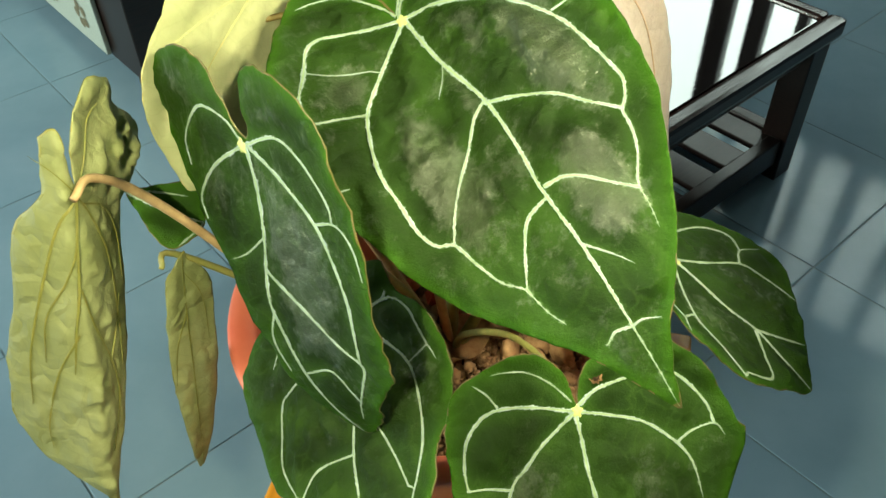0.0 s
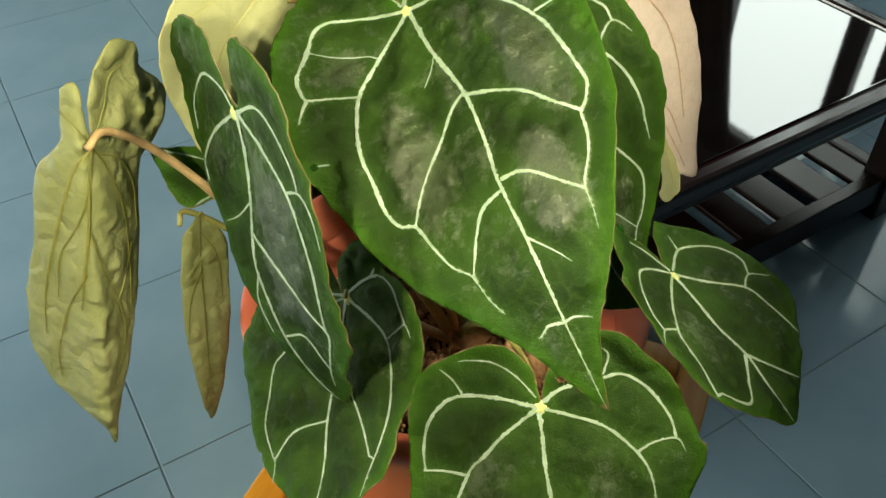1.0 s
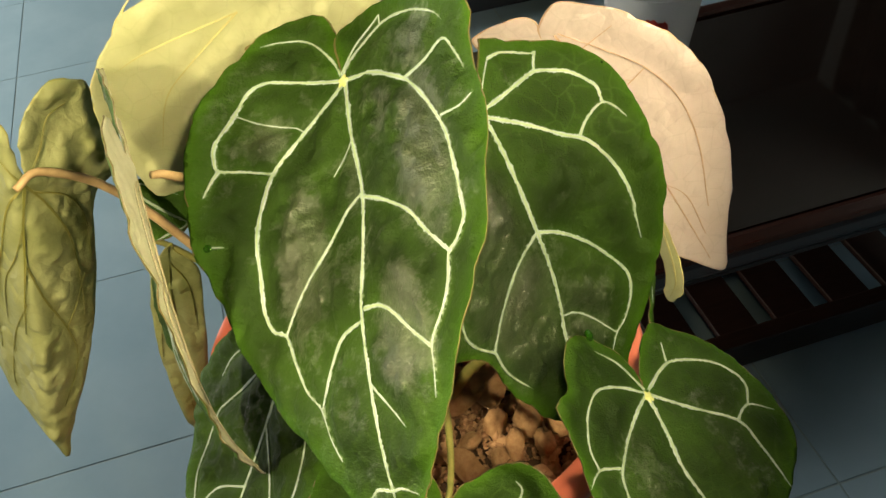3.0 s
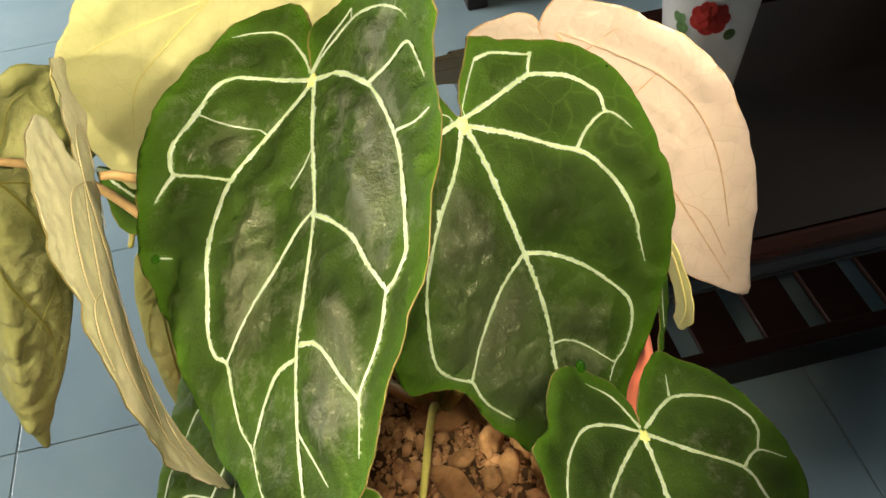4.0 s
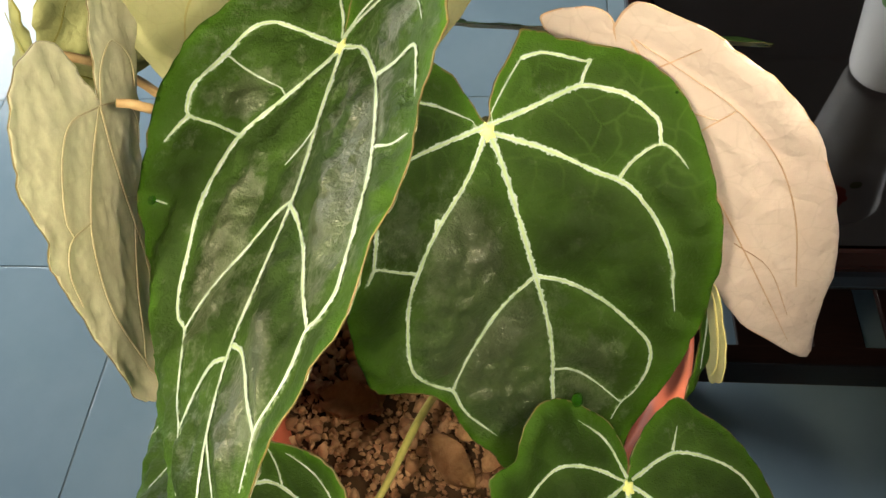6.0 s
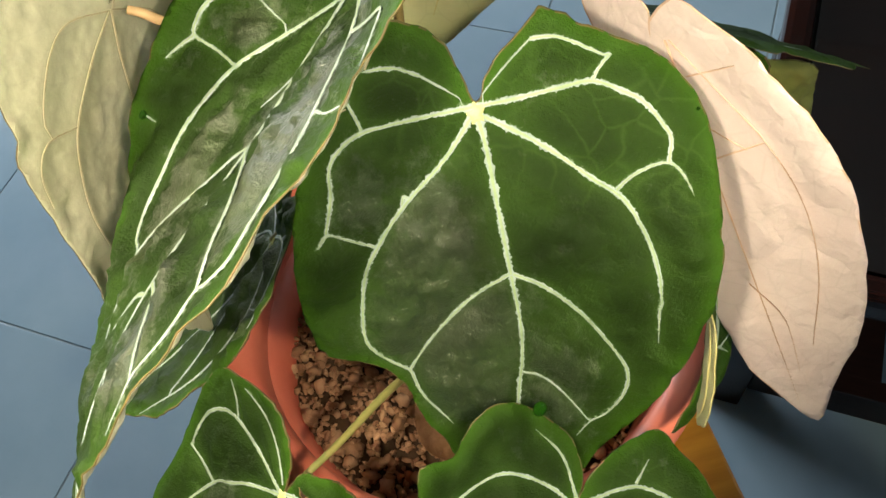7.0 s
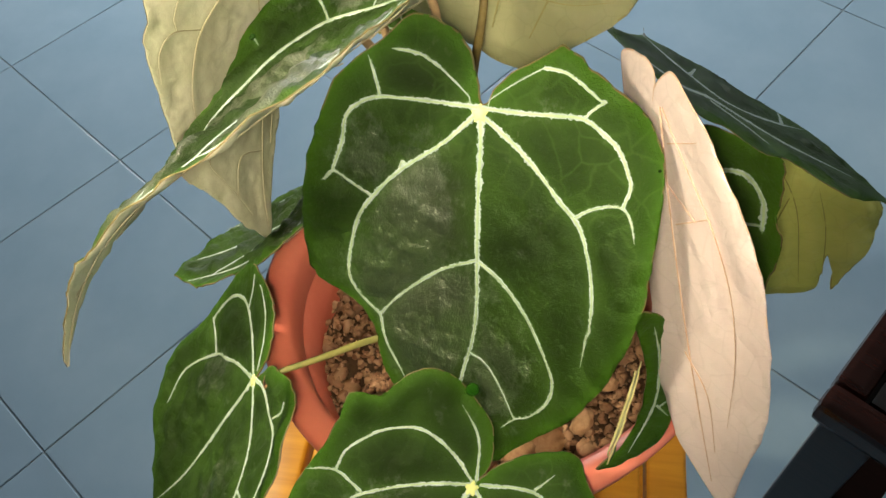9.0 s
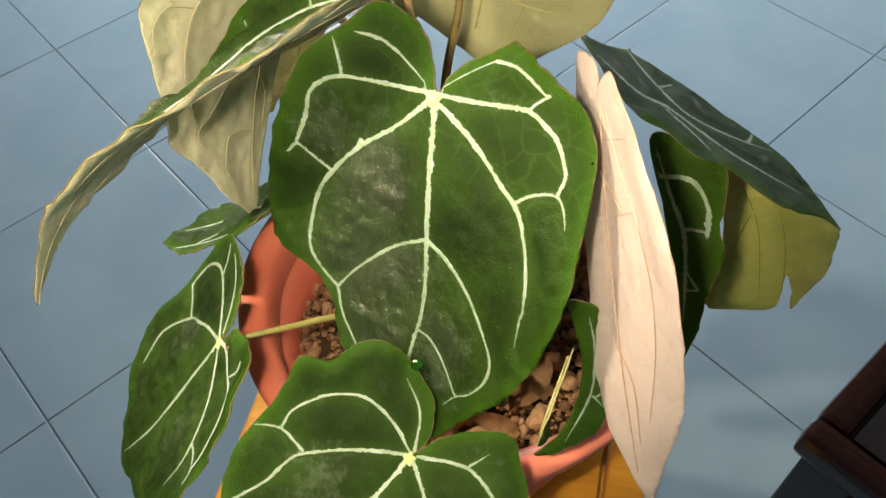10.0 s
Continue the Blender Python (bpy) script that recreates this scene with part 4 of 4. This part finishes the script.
# coarse tan bark lumps lying on the grit
for x, y, size in ((0.012, -0.042, 0.0065), (0.030, -0.035, 0.0085), (0.036, -0.053, 0.0075), (0.050, -0.040, 0.0095), (0.053, -0.057, 0.0070), (0.066, -0.048, 0.0080),
                   (0.024, -0.058, 0.0065), (0.062, 0.022, 0.0060), (0.068, 0.004, 0.0070), (0.076, 0.018, 0.0055), (0.080, -0.010, 0.0065), (0.058, -0.006, 0.0060)):
    bm = bmesh.new()
    bmesh.ops.create_icosphere(bm, subdivisions=3, radius=1)
    lean = Euler((rnd.uniform(0, 6), rnd.uniform(0, 6), rnd.uniform(0, 6))).to_matrix()
    for v in bm.verts:
        c = v.co * (1 + 0.30 * noise.fractal(v.co * 1.6 + Vector((x, y, 0)) * 300, 0.8, 2.1, 4))
        v.co = lean @ Vector((c.x * size * 1.25, c.y * size, c.z * size * 0.75))
    ob = part("bark_lump", bm, LUMP)
    ob.location = POT_AT + Vector((x, y, 0.0955 + 0.45 * size))
    tagged(ob, "rough tan bark lump lying on the soil", "bark lump", "bark lumps on the soil")

# the stool stands turned on the tiles
STOOL_TURN = math.atan2(0.57, 0.82)
stool = thing("wooden_stool", "orange lacquered wooden stool with a framed square seat", "stool", (-0.036, 0.016, 0.0))
stool.rotation_euler = (0, 0, STOOL_TURN)
H, W = 0.5742, 0.282
for s in (-1, 1):
    part("seat_rail", box((W, 0.026, 0.022), (0, s * (W / 2 - 0.013), H - 0.011), 0.003), STOOL, stool)
    part("seat_rail", box((0.026, W - 0.054, 0.022), (s * (W / 2 - 0.013), 0, H - 0.011), 0.003), STOOL, stool)
    part("apron", box((W - 0.06, 0.014, 0.05), (0, s * (W / 2 - 0.022), H - 0.048), 0.002), STOOL, stool)
    part("apron", box((0.014, W - 0.06, 0.05), (s * (W / 2 - 0.022), 0, H - 0.048), 0.002), STOOL, stool)
    for u in (-1, 1):
        part("leg", box((0.032, 0.032, H - 0.024), (s * (W / 2 - 0.022), u * (W / 2 - 0.022), (H - 0.024) / 2), 0.003), STOOL, stool)
    part("stretcher", box((W - 0.07, 0.016, 0.022), (0, s * (W / 2 - 0.022), 0.16), 0.002), STOOL, stool)
for n in range(5):
    part("seat_slat", box((0.0425, W - 0.058, 0.016), (-0.0892 + 0.0446 * n, 0, H - 0.0085), 0.002), STOOL, stool)

# ---- coffee table ----
table = thing("coffee_table", "dark polished wooden coffee table with a slatted lower shelf", "coffee table", (0.645, 0.605, 0.0))
TX, TY, TZ = 1.05, 0.54, 0.345
part("tabletop", box((TX - 0.076, TY - 0.076, 0.018), (0, 0, TZ - 0.012), 0.002), DARKWOOD, table, "mirror-polished dark inset panel", False)
part("top_board", box((TX - 0.01, TY - 0.01, 0.012), (0, 0, TZ - 0.027), 0.001), DARKWOOD2, table, "", False)
for sy in (-1, 1):
    part("edge_rail", box((TX, 0.034, 0.036), (0, sy * (TY / 2 - 0.017), TZ - 0.016), 0.009), RAILWOOD, table, "", False)
    part("edge_rail", box((0.034, TY - 0.070, 0.036), (sy * (TX / 2 - 0.017), 0, TZ - 0.016), 0.009), RAILWOOD, table, "", False)
for sx in (-1, 1):
    for sy in (-1, 1):
        part("leg", box((0.055, 0.055, TZ - 0.034), (sx * (TX / 2 - 0.04), sy * (TY / 2 - 0.04), (TZ - 0.034) / 2), 0.003), DARKWOOD2, table, "", False)
    part("end_rail", box((0.028, TY - 0.14, 0.05), (sx * (TX / 2 - 0.04), 0, 0.075), 0.003), DARKWOOD2, table, "", False)
    part("side_rail", box((TX - 0.14, 0.028, 0.06), (0, sx * (TY / 2 - 0.035), 0.07), 0.003), DARKWOOD2, table, "", False)
    part("apron", box((TX - 0.14, 0.02, 0.045), (0, sx * (TY / 2 - 0.04), TZ - 0.056), 0.002), DARKWOOD2, table, "", False)
for n in range(10):
    part("shelf_slat", box((0.066, TY - 0.09, 0.012), (-0.44 + 0.098 * n, 0, 0.088), 0.002), DARKWOOD2, table, "", False)

# a clear cup with a rose print stands on the table
cup = thing("plastic_cup", "clear plastic cup with a red rose print on the table", "cup", (0.43, 0.64, TZ + 0.001))
bm, rings = lathe([(0.001, 0.001), (0.040, 0.0), (0.044, 0.004), (0.046, 0.012), (0.066, 0.215), (0.068, 0.217), (0.067, 0.219), (0.0645, 0.216), (0.0445, 0.012), (0.042, 0.006), (0.001, 0.005)], 48)
part("cup_wall", bm, GLASS, cup)


def printed(name, marks, r, mat, label):
    bm = bmesh.new()
    for n, (da, z) in enumerate(marks):
        if name == "leaf_print" and n:
            part(name, bm, mat, cup, label)
            bm = bmesh.new()
        a, rr = radians(243 + da), 0.0464 + 0.020 * (z - 0.012) / 0.203 + 0.0002 * n
        m = Matrix.Translation((rr * math.cos(a), rr * math.sin(a), z)) @ Euler((math.pi / 2, 0, a + math.pi / 2)).to_matrix().to_4x4()
        bmesh.ops.create_circle(bm, cap_ends=True, segments=12, radius=r * (1 - 0.05 * (n % 4)), matrix=m)
    part(name, bm, mat, cup, label)


printed("rose_print", [(13 * math.cos(n * 0.9) * (n > 0), 0.168 + 0.014 * math.sin(n * 0.9) * (n > 0)) for n in range(8)], 0.012, RED, "red rose print")
printed("leaf_print", [(-36, 0.160), (-32, 0.146), (26, 0.142), (-30, 0.132)], 0.009, GREENPRINT, "green leaf print")

# ---- sideboard in the back ----
side = thing("sideboard", "dark red-brown sideboard with a patterned cream side panel", "sideboard", (0.27, 1.50, 0.0))
part("body", box((0.55, 0.80, 0.70), (0.29, 0.40, 0.40), 0.004), DARKWOOD2, side)
part("side_panel", box((0.012, 0.58, 0.60), (0.006, 0.46, 0.36), 0.002), PANEL, side, "cream panel with a brown floral pattern")
for sx in (0.05, 0.52):
    for sy in (0.05, 0.74):
        part("foot", box((0.05, 0.05, 0.05), (sx, sy, 0.025), 0.004), DARKWOOD2, side)
for i in range(3):
    for j in range(4):
        bm = bmesh.new()
        for n in range(5):
            a = n * 2 * math.pi / 5
            bmesh.ops.create_circle(bm, cap_ends=True, segments=8, radius=0.014, matrix=Matrix.Translation((-0.0015, 0.27 + 0.19 * i + 0.024 * math.cos(a), 0.13 + 0.14 * j + 0.024 * math.sin(a))) @ Euler((0, -math.pi / 2, 0)).to_matrix().to_4x4())
        part("flower_motif", bm, PANELINK, side)

# ---- water drops on the leaves ----
def drop(at, r, n):
    bm = bmesh.new()
    bmesh.ops.create_uvsphere(bm, u_segments=16, v_segments=10, radius=r)
    for v in bm.verts:
        v.co.z *= 0.4
    ob = part("water_drop", bm, WATER)
    ob.matrix_world = Matrix.Translation(at) @ Vector(n).to_track_quat("Z", "Y").to_matrix().to_4x4()
    tagged(ob, "clear round water drop resting on a leaf", "water drop", "drops on the leaves")


drop((0.0415, 0.0325, 0.8972), 0.0028, (0.0, -0.62, 0.78))
drop((0.0130, -0.0326, 0.7958), 0.0030, (0.6, -0.41, 0.65))
drop((-0.1400, -0.0005, 0.8802), 0.0017, (-0.1, -0.46, 0.88))
drop((-0.1415, 0.0060, 0.8830), 0.0020, (-0.1, -0.46, 0.88))

# ---- room ----
floor = tagged(new("floor"), "glossy pale blue ceramic floor tiles with dark joints", "floor", kind="structure")
X0, Y0, T = -0.262, 0.156, 0.4
IX, IY = range(-6, 9), range(-7, 8)
bm = bmesh.new()
bmesh.ops.create_grid(bm, x_segments=1, y_segments=1, size=0.5, matrix=Matrix.Diagonal((15 * T, 15 * T, 1, 1)))
g = part("grout_bed", bm, GROUT, floor)
g.location = (X0 + 1.5 * T, Y0 + 0.5 * T, -0.0012)
tile_bm = box((T - 0.0028, T - 0.0028, 0.012), (0, 0, -0.006), 0.0012)
tile_me = mesh_of("tile", tile_bm, TILE, smooth=False)
for i in IX:
    for j in IY:
        t = new("tile", tile_me)
        t.parent = floor
        t.location = (X0 + (i + 0.5) * T, Y0 + (j + 0.5) * T, 0.0)

XA, XB, YA, YB, ZC = X0 - 6 * T, X0 + 9 * T, Y0 - 7 * T, Y0 + 8 * T, 2.75


def wall(name, size, at, label="painted plaster wall"):
    return tagged(part(name, box(size, at, 0), PLASTER, None, "", False), label, "wall", kind="structure")


wall("wall_south", (XB - XA, 0.12, ZC), ((XA + XB) / 2, YA - 0.06, ZC / 2))
wall("wall_north", (XB - XA, 0.12, ZC), ((XA + XB) / 2, YB + 0.06, ZC / 2))
# the east wall has a wide window opening
WY0, WY1, WZ0, WZ1 = 0.25, 2.62, 1.46, 2.57
east = tagged(new("wall_east"), "painted plaster wall with a wide barred window", "wall", kind="structure")
part("wall_piece", box((0.12, WY0 - YA, ZC), (XB + 0.06, (YA + WY0) / 2, ZC / 2), 0), PLASTER, east, "", False)
part("wall_piece", box((0.12, YB - WY1, ZC), (XB + 0.06, (YB + WY1) / 2, ZC / 2), 0), PLASTER, east, "", False)
part("wall_piece", box((0.12, WY1 - WY0, WZ0), (XB + 0.06, (WY0 + WY1) / 2, WZ0 / 2), 0), PLASTER, east, "", False)
part("wall_piece", box((0.12, WY1 - WY0, ZC - WZ1), (XB + 0.06, (WY0 + WY1) / 2, (ZC + WZ1) / 2), 0), PLASTER, east, "", False)
# the unseen west wall has an opening added around the fill lamp
VY0, VY1, VZ0, VZ1 = 1.05, 3.25, 0.36, 1.54
west = tagged(new("wall_west"), "painted plaster wall with an opening added for the fill lamp", "wall", kind="structure")
part("wall_piece", box((0.12, VY0 - YA + 0.12, ZC), (XA - 0.06, (YA + VY0) / 2 - 0.06, ZC / 2), 0), PLASTER, west, "", False)
part("wall_piece", box((0.12, YB - VY1 + 0.12, ZC), (XA - 0.06, (YB + VY1) / 2 + 0.06, ZC / 2), 0), PLASTER, west, "", False)
part("wall_piece", box((0.12, VY1 - VY0, VZ0), (XA - 0.06, (VY0 + VY1) / 2, VZ0 / 2), 0), PLASTER, west, "", False)
part("wall_piece", box((0.12, VY1 - VY0, ZC - VZ1), (XA - 0.06, (VY0 + VY1) / 2, (ZC + VZ1) / 2), 0), PLASTER, west, "", False)
ceil = tagged(part("ceiling", box((XB - XA + 0.24, YB - YA + 0.24, 0.1), ((XA + XB) / 2, (YA + YB) / 2, ZC + 0.05), 0), CEILING, None, "", False), "plain painted ceiling", "ceiling", kind="structure")
window = tagged(new("window_1"), "wide window with dark upright bars letting daylight in", "window", kind="structure")
for y, w in ((1.815, 0.12), (1.61, 0.095), (1.385, 0.05), (1.13, 0.085), (0.88, 0.085), (0.60, 0.085)):
    part("window_bar", box((0.05, w, WZ1 - WZ0), (XB + 0.03, y, (WZ0 + WZ1) / 2), 0.003), IRON, window)
for y in (WY0 + 0.02, WY1 - 0.02):
    part("window_frame", box((0.06, 0.04, WZ1 - WZ0), (XB + 0.03, y, (WZ0 + WZ1) / 2), 0.003), IRON, window)
for z in (WZ0 + 0.02, WZ1 - 0.02):
    part("window_frame", box((0.06, WY1 - WY0, 0.04), (XB + 0.03, (WY0 + WY1) / 2, z), 0.003), IRON, window)
# the bright overcast daylight seen outside the window
bd = Mat("daylight", 1.0)
bd.put(bd.b, "Emission Color", (0.85, 0.93, 1.0, 1)), bd.put(bd.b, "Emission Strength", 4.4)
bm = bmesh.new()
bmesh.ops.create_grid(bm, x_segments=1, y_segments=1, size=0.5, matrix=Matrix.Translation((XB + 1.2, 1.3, 1.8)) @ Euler((0, -math.pi / 2, 0)).to_matrix().to_4x4() @ Matrix.Diagonal((5, 7, 1, 1)))
tagged(part("backdrop", bm, bd.colour((0.8, 0.85, 0.9)).m), "bright hazy daylight outside the window", "backdrop", kind="structure")

# a dark curtain drawn aside at the window, hanging slantwise in soft folds
bm = bmesh.new()
rows = []
for z in np.linspace(0.75, 2.68, 24):
    y0 = 2.30 + 0.27 * (2.55 - z)
    rows.append([bm.verts.new((XB - 0.06 + 0.022 * math.sin(26 * v + 2 * z), y0 + v * (3.15 - y0), z)) for v in np.linspace(0, 1, 60)])
for u, v in zip(rows, rows[1:]):
    for n in range(59):
        bm.faces.new((u[n], u[n + 1], v[n + 1], v[n]))
bmesh.ops.solidify(bm, geom=bm.faces[:], thickness=0.003)
CLOTH = Mat("dark_cloth", 0.9)
CLOTH.colour(CLOTH.ramp(CLOTH.noise(8, 5), (0.3, (0.035, 0.032, 0.03)), (0.7, (0.06, 0.055, 0.05)))).bump(CLOTH.noise(900, 2), 0.2, 0.001)
tagged(part("curtain", bm, CLOTH.m), "dark cloth curtain drawn aside at the window", "curtain")
